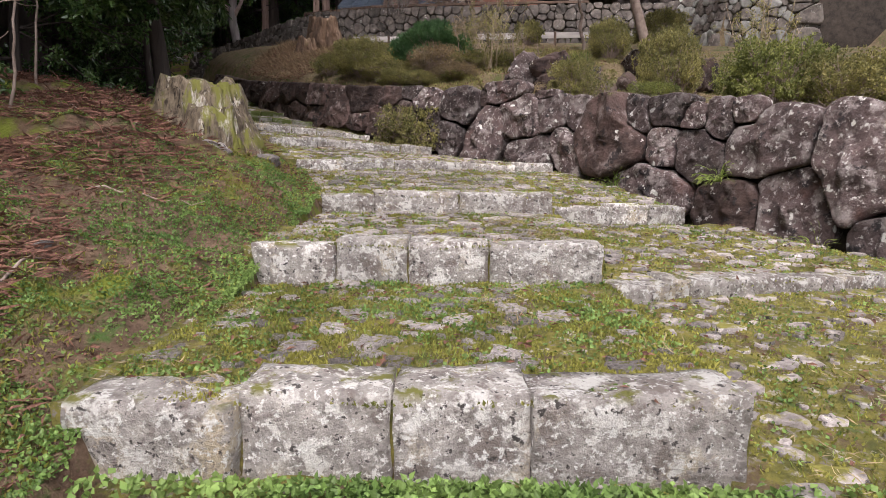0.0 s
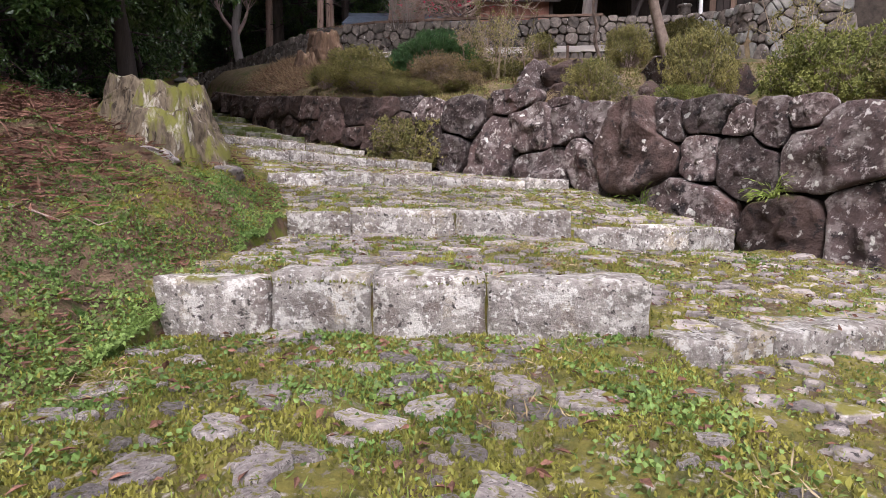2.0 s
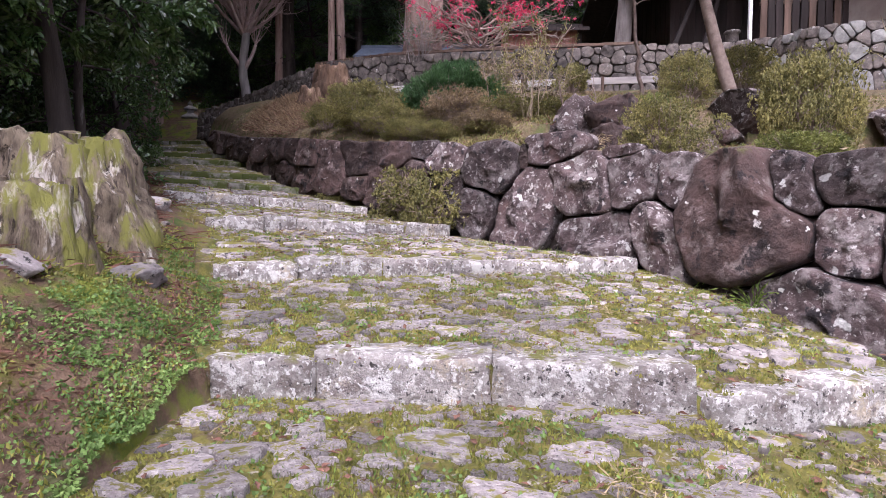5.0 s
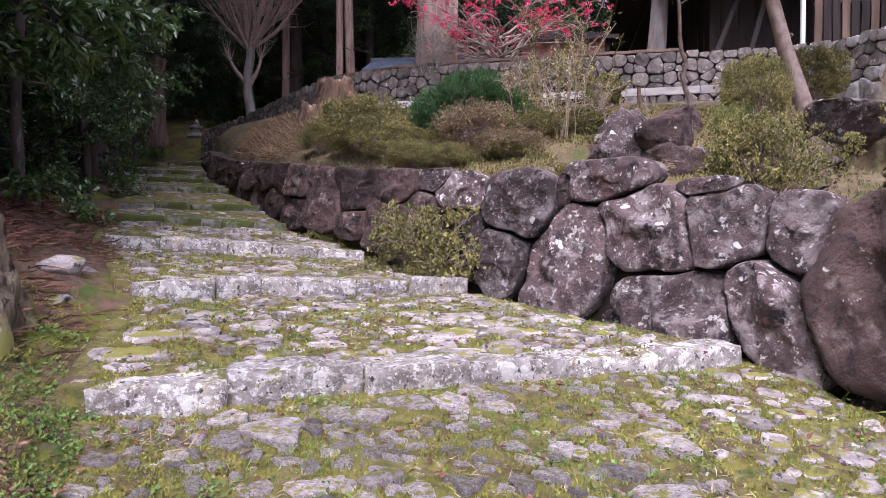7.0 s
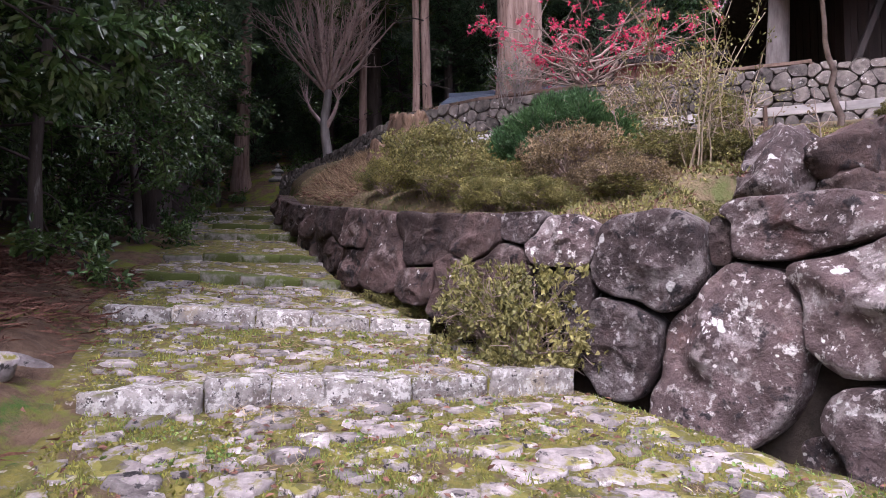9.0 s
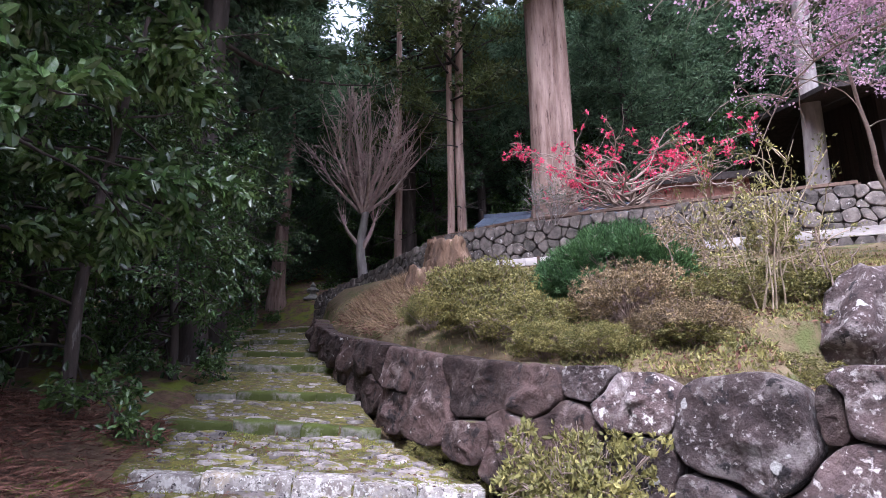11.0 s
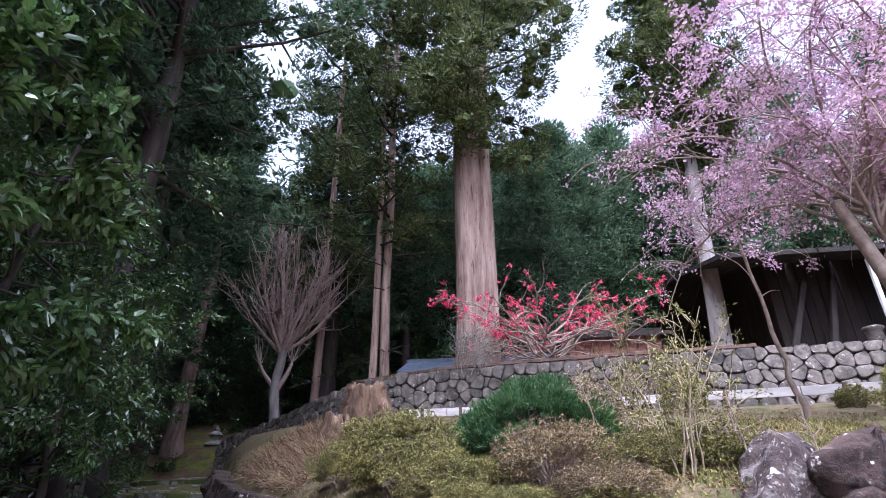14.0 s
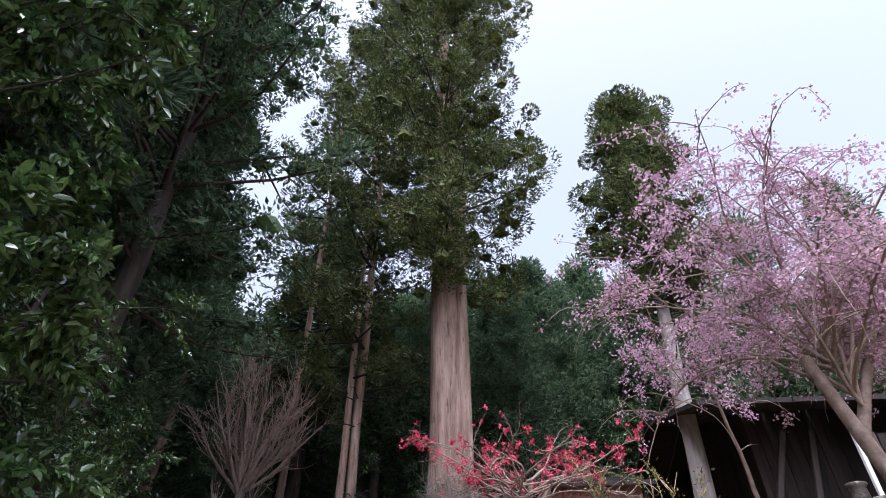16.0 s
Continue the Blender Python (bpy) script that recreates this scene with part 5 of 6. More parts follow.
def upright_shrub(x, y, H, spread, stems, seed, leaf, label, mat, leaf_n=2600, base=0.22, z=None):
    r = np.random.default_rng(seed)
    z = land1(x, y) if z is None else z
    bush = thing("twiggy_shrub", (x, y, z), label, "shrub")
    g, P, D = Geo(), [], []
    for k in range(stems):
        a = r.uniform(0, 2 * np.pi)
        p = np.array([x + base * r.normal(), y + base * r.normal(), z - 0.05])
        q = shoot(p, (spread * math.cos(a), spread * math.sin(a), 1), H * r.uniform(0.55, 1.05), 9, r, up=0.06, jit=0.10)
        g.tube(q, np.linspace(0.011, 0.004, 9), 5)
        for b in range(4):
            i0 = r.integers(3, 8)
            s = shoot(q[i0], (r.normal(), r.normal(), 0.9), H * 0.22, 5, r, jit=0.2)
            g.tube(s, np.linspace(0.007, 0.003, 5), 4)
            P += [s[2], s[3], s[4], q[i0]]
            D += [s[4] - s[3]] * 4
    tagged(part("stemwork", g.mesh("stemwork"), mat, bush), kind="stuff")
    P, D = np.array(P), np.array(D)
    k = r.integers(0, len(P), leaf_n)
    c = Geo()
    c.leaves(P[k] + r.normal(size=(leaf_n, 3)) * 0.035, D[k] * 8 + r.normal(size=(leaf_n, 3)) * 0.6, 0.05, 0.022, r)
    part("foliage", c.mesh("foliage", False), leaf, bush)
    return bush


upright_shrub(1.3, 14.7, 2.0, 0.22, 18, 4, M_AZALEA, "tall twiggy shrub with pale stems and sparse leaves", M_TWIGP)
upright_shrub(0.85, 16.6, 1.25, 0.35, 26, 5, M_AZBROWN, "bushy shrub with bare brown twigs", M_TWIG)
upright_shrub(2.05, 14.75, 0.9, 0.2, 8, 6, M_AZBROWN, "short cut stems with dry leaves among rocks", M_TWIG, 120)
upright_shrub(6.2, 11.4, 2.0, 0.3, 18, 7, M_AZALEA, "pale twiggy shrub behind the azaleas", M_TWIGP)


def sapling(pts, r0, label, mat, seed, twigs=6, tw=0.8):
    g = Geo()
    pts = np.array(pts, float)
    pts[0, 2] = land1(pts[0, 0], pts[0, 1]) - 0.1
    t = np.linspace(0, 1, 14)
    q = np.stack([np.interp(t, np.linspace(0, 1, len(pts)), pts[:, k]) for k in range(3)], 1)
    r = np.random.default_rng(seed)
    q[1:] += r.normal(size=(13, 3)) * 0.02
    ob = thing("sapling", tuple(q[0]), label, "tree")
    g.tube(q, np.linspace(r0, r0 * 0.35, 14), 8, 0.1)
    part("trunk", g.mesh("trunk"), mat, ob)
    h = Geo()
    for k in range(twigs):
        i0 = r.integers(5, 13)
        h.tube(shoot(q[i0], (r.normal(), r.normal(), 0.5), tw * r.uniform(0.6, 1.2), 7, r, jit=0.2), np.linspace(r0 * 0.3, 0.004, 7), 4)
    tagged(part("branchwork", h.mesh("branchwork"), M_TWIG, ob), kind="stuff")
    return ob


sapling([(4.65, 19.1, 0), (4.45, 19.1, 6.8), (4.25, 19.15, 9.4)], 0.06, "thin straight sapling in the turf", M_TWIG, 3, 5, 0.5)

# ---- trees on the terrace ----
big = cedar(46, 0.54, 8.6, 4.9, 31, 165, 3, 330, M_BARK, M_CEDAR, 0.16, inner=0.35, tuft=2.6, taper=0.25, core=110, shell=0.22, label= "huge old cedar with a pale fluted twin trunk", double=True, stubs=False)
place(big, -1.7, 26.2, 20, z=7.5)
right = cedar(20.3, 0.27, 8.0, 3.1, 32, 75, 3, 300, M_BARKG, M_CEDAR, 0.15, inner=0.3, tuft=2.4, taper=0.5, core=70, shell=0.22, label= "tall cedar with a straight pale grey trunk", lean=(0.07, 0.02))
place(right, 5.85, 26.0, 0, z=7.4)
slim = cedar(42, 0.165, 6.8, 4.6, 33, 84, 3, 150, M_BARK, M_CEDAR, 0.18, inner=0.3, tuft=1.9, taper=0.4, core=16, shell=0.35, label= "slim cedar with a straight reddish trunk behind the wall")
place(slim, -5.5, 29.8, 0, z=7.7)
place(copy_thing(slim, Matrix()), -5.95, 29.9, 130, 0.8, z=7.7)
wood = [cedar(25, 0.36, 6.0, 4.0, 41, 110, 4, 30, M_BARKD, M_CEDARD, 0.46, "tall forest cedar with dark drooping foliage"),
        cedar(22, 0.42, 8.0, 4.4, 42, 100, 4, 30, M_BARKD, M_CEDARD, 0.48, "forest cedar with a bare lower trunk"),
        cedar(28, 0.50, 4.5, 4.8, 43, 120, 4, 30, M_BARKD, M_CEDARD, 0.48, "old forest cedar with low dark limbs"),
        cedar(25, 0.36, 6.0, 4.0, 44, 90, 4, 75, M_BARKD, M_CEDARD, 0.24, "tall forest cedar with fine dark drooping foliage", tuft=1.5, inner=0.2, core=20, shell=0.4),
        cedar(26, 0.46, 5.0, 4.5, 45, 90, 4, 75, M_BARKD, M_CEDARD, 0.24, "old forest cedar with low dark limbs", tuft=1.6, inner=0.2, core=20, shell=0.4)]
for w in wood:
    w["group"] = "cedars of the surrounding forest"
r = np.random.default_rng(77)
spots = [(-8.0, 11.5, 2), (-11.8, 23.0, 1), (-13.5, 16.5, 0), (-11.0, 13.0, 2), (-15.5, 21.5, 2), (-16.0, 27.5, 0), (-19.5, 31.0, 2), (-12.0, 8.0, 2), (-7.2, 7.2, 1), (-9.5, 4.0, 0), (-16, 10.5, 0), (-20, 17, 2), (-21, 25, 0), (-24, 33, 2), (-13.5, 39, 0), (-10, 36.5, 1), (-15, 44, 2)]
for _ in range(900):
    if len(spots) >= 120:
        break
    x, y = r.uniform(-48, 48), r.uniform(-2, 66)
    if (x > -6.5 and y < 33.5) or (-17.5 < x < -8 and 26 < y < 37) or (x > 5.5 and y < 36) or (x > -24 and y < 10 and x > -8):
        continue
    if -12 < x < 0 and y < 35 or (x > 3 and y > 40):
        continue
    if any((x - a) ** 2 + (y - b) ** 2 < 11 for a, b, _ in spots):
        continue
    spots.append((x, y, int(r.integers(3))))
spots += [(16 + 5 * k, 37 + 1.5 * (k % 3), k % 3) for k in range(7)] + [(0.5, 36.5, 0), (4.5, 38.0, 2), (9.5, 37.0, 1), (-3.2, 35.5, 2), (12.5, 41.0, 0)]
# added cedars beside and behind the viewpoint, mostly unseen, to shade the ground
spots += [(14 + 1.8 * math.sin(4 * k), 4 + 4.5 * k, (k + 1) % 3) for k in range(3)] + [(-7.5 - 2 * (k % 3), 1.5 - 4 * k, k % 3) for k in range(2)]
for x, y, k in spots:
    sc = r.uniform(0.85, 1.2)
    if -17 < x < -5 and y < 32:
        k = 3 + k % 2
    if x > 3:
        sc *= 0.8
    if -9 < x < 13 and y > 33:
        sc = min(sc, ((21.6 if x < 2 else 24.0) + 0.7 * (y - 36) - land1(x, y) + 1.2 * math.sin(5 * x)) / (25, 22, 28, 25, 26)[k])
    elif x < -9 and y > 37:
        sc = min(sc, (20.5 + 0.6 * (y - 36) - land1(x, y) + 1.5 * math.sin(5 * x)) / (25, 22, 28, 25, 26)[k])
    place(copy_thing(wood[k], Matrix()), x, y, r.uniform(0, 360), sc, tilt=r.uniform(-1.5, 1.5))
for k in range(46):
    x, y = -46 + 1.35 * k, 46 + 4 * math.sin(1.9 * k)
    place(copy_thing(wood[2], Matrix()), x, y, 67 * k, (0.95 if x < -34 or x > 13 else 0.58 if -20 < x < -4 else 0.76) + 0.12 * math.sin(3.1 * k), z=land1(x, y) - 4.5)
for w in wood:
    bury(w)
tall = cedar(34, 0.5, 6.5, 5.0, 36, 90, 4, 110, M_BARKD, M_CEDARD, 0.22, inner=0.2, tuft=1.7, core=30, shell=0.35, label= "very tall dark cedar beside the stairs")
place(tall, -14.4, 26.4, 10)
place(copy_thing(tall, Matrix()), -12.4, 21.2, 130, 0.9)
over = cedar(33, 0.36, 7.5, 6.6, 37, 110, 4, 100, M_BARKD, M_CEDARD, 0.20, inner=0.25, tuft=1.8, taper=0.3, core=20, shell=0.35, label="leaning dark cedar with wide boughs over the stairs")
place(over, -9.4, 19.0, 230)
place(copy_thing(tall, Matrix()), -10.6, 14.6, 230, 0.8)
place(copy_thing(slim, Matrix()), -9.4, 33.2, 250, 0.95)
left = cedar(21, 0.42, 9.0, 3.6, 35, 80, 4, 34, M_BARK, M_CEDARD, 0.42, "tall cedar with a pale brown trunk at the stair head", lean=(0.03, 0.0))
place(left, -18.4, 37.6, 40)


def broadleaf(H, crown, seed, n, leaf_len, label, trunk_r=0.16, low=0.35, stems=1, drop=0.0, wide=1.0):
    """An evergreen broadleaved tree with layered sprays of glossy leaves."""
    r = np.random.default_rng(seed)
    tree = thing("evergreen_tree", (0, 0, 0), label, "tree")
    g = Geo()
    tips = []
    for s in range(stems):
        q = shoot((0.2 * s, 0.1 * s, -0.2), (r.normal() * 0.08, r.normal() * 0.08, 1), H, 12, r, up=0.05, jit=0.05)
        g.tube(q, np.linspace(trunk_r, 0.03, 12), 9, 0.08)
        for k in range(34):
            f = low + (1 - low) * r.random()
            p = q[min(11, int(f * 11))]
            a = r.uniform(0, 2 * np.pi)
            L = crown * (1.15 - 0.65 * abs(f - 0.6)) * r.uniform(0.6, 1.1)
            b = shoot(p, (math.cos(a) * wide, math.sin(a) * wide, r.uniform(-0.2, 0.5)), L, 8, r, jit=0.14, droop=0.25 + drop)
            g.tube(b, np.linspace(0.022, 0.006, 8), 5)
            for m in range(5):
                i0 = r.integers(3, 8)
                c = shoot(b[i0], (r.normal(), r.normal(), r.normal() * 0.5), 0.24 * L + 0.2, 6, r, jit=0.2, droop=0.15)
                g.tube(c, np.linspace(0.009, 0.003, 6), 4)
                tips += [(c[j], c[j] - c[j - 1]) for j in range(1, 6)]
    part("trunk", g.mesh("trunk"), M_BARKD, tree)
    P, D = np.array([t[0] for t in tips]), np.array([t[1] for t in tips])
    k = r.integers(0, len(P), n)
    d = D[k] / np.linalg.norm(D[k], axis=1)[:, None]
    side = np.cross(d, r.normal(size=(n, 3)))
    c = Geo()
    big_leaves(c, P[k] + r.normal(size=(n, 3)) * 0.05, d * 0.6 + side * 0.8 + np.array([0, 0, -0.25]), leaf_len, leaf_len * 0.54, r)
    part("foliage", c.mesh("foliage", False), M_CAMELLIA, tree)
    return tree


cam1 = broadleaf(8.3, 2.4, 51, 23000, 0.14, "evergreen tree with glossy dark green leaves overhanging the steps", low=0.3)
place(cam1, -4.95, 10.9, 0)
cam2 = broadleaf(5.5, 1.9, 52, 9000, 0.10, "evergreen undergrowth tree with small glossy leaves", trunk_r=0.09, low=0.12, stems=1)
place(cam2, -6.4, 13.4, 0)
for x, y, a, s in ((-7.8, 16.8, 70, 0.9), (-8.4, 12.4, 140, 1.2), (-9.9, 15.6, 200, 1.3), (-6.6, 9.4, 260, 0.9), (-10.8, 21.0, 310, 1.1), (-7.4, 5.6, 20, 1.0), (-12.6, 19.0, 100, 1.3), (-14.0, 25.5, 40, 1.0), (-9.8, 9.0, 80, 1.4), (-13.0, 30.5, 0, 0.4), (-6.9, 7.6, 33, 1.1), (-8.2, 6.2, 80, 1.3), (-7.4, 3.6, 120, 1.2), (-9.2, 10.6, 10, 1.5), (-10.6, 6.8, 60, 1.5), (-11.6, 10.8, 90, 1.6), (-12.8, 14.2, 160, 1.6), (-9.2, 17.6, 210, 1.2), (-11.0, 17.0, 250, 1.5), (-14.5, 22.8, 5, 1.5), (-16.5, 29.0, 35, 1.2), (-17.5, 34.0, 75, 1.4), (-21.0, 38.0, 15, 1.6), (-12.0, 40.5, 115, 1.7), (-9.0, 39.0, 145, 1.5), (-6.0, 37.0, 185, 1.6), (-15.0, 41.5, 225, 1.8), (-24.0, 30.0, 265, 1.8), (-20.0, 23.0, 300, 1.8), (-18.0, 16.0, 330, 1.8), (-2.5, 36.0, 20, 1.6), (2.0, 37.5, 50, 1.7), (7.0, 38.0, 80, 1.8)):
    if s > 0.5:
        place(copy_thing(cam2, Matrix()), x, y, a, s)


def bare_tree(x, y, z, seed):
    """A leafless pollarded tree: short trunk, fan of upright shoots."""
    r = np.random.default_rng(seed)
    tree = thing("bare_tree", (x, y, z), "leafless pollarded tree with upswept thin branches", "tree")
    g = Geo()
    g.tube([(x + 0.1 * math.sin(k), y, z - 0.3 + 4.3 * k / 8) for k in range(9)], np.linspace(0.24, 0.18, 9), 10, 0.1)
    part("trunk", g.mesh("trunk"), M_BARKG, tree)
    lim = Geo()
    fork = np.array([x, y, z + 3.8])
    for k in range(20):
        a = r.uniform(0, 2 * np.pi)
        e = r.uniform(0.5, 1.5)
        d = np.array([math.cos(a) * math.cos(e), math.sin(a) * math.cos(e), math.sin(e)])
        L = 2.7 + 3.9 * math.sin(e) * r.uniform(0.6, 1.0)
        q = shoot(fork, d, L, 10, r, up=0.07, jit=0.08)
        lim.tube(q, np.linspace(0.10, 0.018, 10), 6, 0.05)
        for m in range(14):
            i0 = r.integers(2, 9)
            d2 = (q[i0] - q[i0 - 1]) / np.linalg.norm(q[i0] - q[i0 - 1]) + r.normal(size=3) * 0.5
            s = shoot(q[i0], d2, r.uniform(0.8, 2.3), 7, r, up=0.12, jit=0.08)
            lim.tube(s, np.linspace(0.026, 0.012, 7), 4)
            for w in range(3):
                i1 = r.integers(2, 6)
                lim.tube(shoot(s[i1], s[i1] - s[i1 - 1] + r.normal(size=3) * 0.15, r.uniform(0.3, 0.9), 4, r, up=0.1), [0.015, 0.014, 0.012, 0.010], 3)
    for sx, h in ((-0.9, 1.6), (0.5, 2.4)):
        q = shoot((x, y, z + 2.2), (sx, -0.1, 0.6), 1.3, 6, r, up=0.15)
        lim.tube(q, np.linspace(0.12, 0.07, 6), 7, 0.1)
        for k in range(12):
            lim.tube(shoot(q[-1], (r.normal() * 0.5 + sx * 0.4, r.normal() * 0.5, 1), h * r.uniform(0.5, 1.2), 6, r, up=0.1, jit=0.08), np.linspace(0.02, 0.005, 6), 4)
    tagged(part("branchwork", lim.mesh("branchwork"), M_TWIGB, tree), kind="stuff")
    return tree


bare_tree(-10.65, 31.8, 6.86, 14)


def red_tree(x, y, z):
    r = np.random.default_rng(15)
    tree = thing("red_flowering_tree", (x, y, z), "low spreading tree with grey twigs and scarlet flowers", "tree")
    g, P = Geo(), []
    for k in range(3):
        g.tube(shoot((x + 0.12 * k, y, z - 0.1), (0.25 * (k - 1), 0.1, 1), 1.3, 6, r, jit=0.1), np.linspace(0.09, 0.06, 6), 7, 0.05)
    for k in range(34):
        a = r.uniform(0, 2 * np.pi)
        q = shoot((x + 0.2 * r.normal(), y, z + r.uniform(0.3, 1.2)), (math.cos(a) * 1.5 - 0.2, math.sin(a) * 0.8, r.uniform(0.05, 0.65)), r.uniform(2.2, 3.6), 10, r, jit=0.15, droop=0.10)
        g.tube(q, np.linspace(0.032, 0.008, 10), 5, 0.05)
        for m in range(11):
            i0 = r.integers(3, 10)
            s = shoot(q[i0], (r.normal() + math.cos(a), r.normal(), 0.15 + 0.4 * r.normal()), r.uniform(0.4, 1.1), 7, r, jit=0.24)
            g.tube(s, np.linspace(0.014, 0.005, 7), 4)
            if z + 1.3 < s[-1][2] < z + 2.8:
                P += list(s[3:])
    tagged(part("branchwork", g.mesh("branchwork"), M_TWIG, tree), kind="stuff")
    P = np.array(P)
    k = r.integers(0, len(P), 460)
    c = P[k] + r.normal(size=(460, 3)) * 0.06
    c = np.repeat(c, 8, 0) + r.normal(size=(460 * 8, 3)) * 0.03
    f = Geo()
    f.leaves(c, r.normal(size=c.shape) + np.array([0, 0, -0.3]), 0.085, 0.06, r)
    part("blossom", f.mesh("blossom", False), M_RED, tree, "scarlet flower clusters")
    return tree


red_tree(0.55, 24.9, 7.55)
upright_shrub(-1.5, 25.0, 1.9, 0.45, 40, 17, M_CEDARD, "twiggy grey shrub at the foot of the big cedar", M_BARKG, 1500, z=7.55)


def weeping_cherry(x, y, z):
    r = np.random.default_rng(16)
    tree = thing("weeping_cherry", (x, y, z), "weeping cherry in pale pink blossom with arching branches", "tree")
    g, P = Geo(), []
    tr = Geo()
    trunk = np.array([(x, y, z - 0.2), (x - 0.42, y + 0.05, z + 1.15), (x - 0.75, y, z + 2.3), (x - 1.0, y + 0.1, z + 3.6)])
    tr.tube(trunk, [0.15, 0.13, 0.11, 0.09], 12, 0.12)
    tr.tube([(x - 0.72, y, z + 2.2), (x - 0.2, y + 0.2, z + 3.1), (x + 0.4, y, z + 4.3)], [0.10, 0.085, 0.06], 10, 0.1)
    part("trunk", tr.mesh("trunk"), M_TWIG, tree)
    for k in range(46):
        a = r.uniform(0, 2 * np.pi)
        p = trunk[2] + (trunk[3] - trunk[2]) * r.random() if k % 3 else np.array([x + 0.4, y, z + 3.8])
        L = r.uniform(2.9, 5.2)
        e = r.uniform(0.35, 1.25)
        q = shoot(p + np.array([0.25, 0, 0.35]), (math.cos(a) * math.cos(e) * (0.78 if math.cos(a) < 0 else 1.0), math.sin(a) * math.cos(e) * 0.7, math.sin(e)), L, 13, r, jit=0.10, droop=0.32)
        g.tube(q, np.linspace(0.036, 0.006, 13), 5, 0.05)
        for m in range(16):
            i0 = r.integers(3, 13)
            s = shoot(q[i0], (r.normal() * 0.7 + 0.5 * math.cos(a), r.normal() * 0.7, 0.25 + 0.35 * r.normal()), r.uniform(0.6, 1.9), 9, r, jit=0.14, droop=0.42)
            g.tube(s, np.linspace(0.014, 0.004, 9), 4)
            if s[2][2] > z + 3.7 or r.random() < 0.07:
                P += list(s[1:])
    tagged(part("branchwork", g.mesh("branchwork"), M_TWIG, tree), kind="stuff")
    P = np.array(P)
    n = 3000
    k = r.integers(0, len(P), n)
    c = P[k] + r.normal(size=(n, 3)) * 0.07
    c = np.repeat(c, 12, 0) + r.normal(size=(n * 12, 3)) * 0.06
    f = Geo()
    f.leaves(c, r.normal(size=c.shape) + np.array([0, 0, -0.2]), 0.062, 0.052, r)
    part("blossom", f.mesh("blossom", False), M_PINK, tree, "pale pink blossom clusters")
    return tree


weeping_cherry(5.95, 16.65, land1(5.95, 16.65))

# ---- small growth and litter ----


def scatter(name, P, D, length, width, mat, label, category, flat=0.0, seed=1):
    g = Geo()
    g.leaves(P, D, length, width, np.random.default_rng(seed), flat)
    return tagged(part(name, g.mesh(name, False), mat), label, category, kind="stuff")


def on_bed(key, n, r, spread=None, lift=0.0):
    u, v = r.random(n), r.random(n)
    if spread:
        cu, cv = r.random(spread), r.random(spread)
        k = r.integers(0, spread, n)
        u, v = cu[k] + r.normal(size=n) * 0.035, cv[k] + r.normal(size=n) * 0.035
        ok = (u > 0) & (u < 1) & (v > 0.03) & (v < 1)
        u, v = u[ok], v[ok]
    p = BED[key].at(u, v)
    p[:, 2] += lift
    return p


r = np.random.default_rng(21)
up = np.array([0, 0, 1.0])
P = np.concatenate([on_bed(k, n, r, s, 0.012) for k, n, s in (("T0", 5000, 40), ("T1", 5200, 70), ("T2", 1800, 40), ("T3", 1500, 30), ("R1", 3600, 70), ("R2", 1500, 40), ("R3", 700, 20), ("T4", 900, 24))])
scatter("clover", P, r.normal(size=P.shape) * 0.9 + up * 0.35, 0.026, 0.023, M_CLOVER, "small green clover leaves in the moss", "weeds", flat=2.0)
P = np.concatenate([on_bed(k, n, r, None, -0.004) for k, n in (("T0", 4000), ("T1", 52000), ("T2", 34000), ("T3", 24000), ("R1", 36000), ("R2", 18000), ("R3", 14000), ("T4", 20000), ("T5", 9000), ("T6", 5000))])
keep = wavy(P[:, 0], P[:, 1], 4.0, 1.5) + 0.4 * r.normal(size=len(P)) > -0.1
P = P[keep]
scatter("moss", P, r.normal(size=P.shape) * 0.6 + up, 0.026, 0.014, M_MOSSTUFT, "yellow-green moss cushions on the steps", "moss")
P = np.concatenate([on_bed(k, n, r, s, 0.0) for k, n, s in (("T1", 1500, 30), ("T2", 1500, 30), ("T3", 1800, 30), ("T4", 2500, 50), ("R1", 1500, 40), ("R2", 1500, 40), ("R3", 1200, 30), ("T5", 1500, 40), ("T6", 1200, 30))])
scatter("grass", P, r.normal(size=P.shape) * 0.45 + up, 0.045, 0.006, M_GRASS, "short grass tufts between the cobbles", "grass")
# moss down the sides of the lower treads
P = []
for key in ("T1", "T2", "T3"):
    v = r.uniform(0.08, 1.0, 3600)
    p = BED[key].at(np.full(3600, 1.0), v)
    drop = r.random(3600)
    p[:, 2] -= drop * 0.22
    p[:, 0] += 0.01 + 0.05 * drop
    P.append(p)
P = np.concatenate(P)
scatter("side_moss", P, r.normal(size=P.shape) * 0.6 + np.array([0.5, 0, 0.6]), 0.035, 0.018, M_MOSSTUFT, "moss on the sides of the treads", "moss")
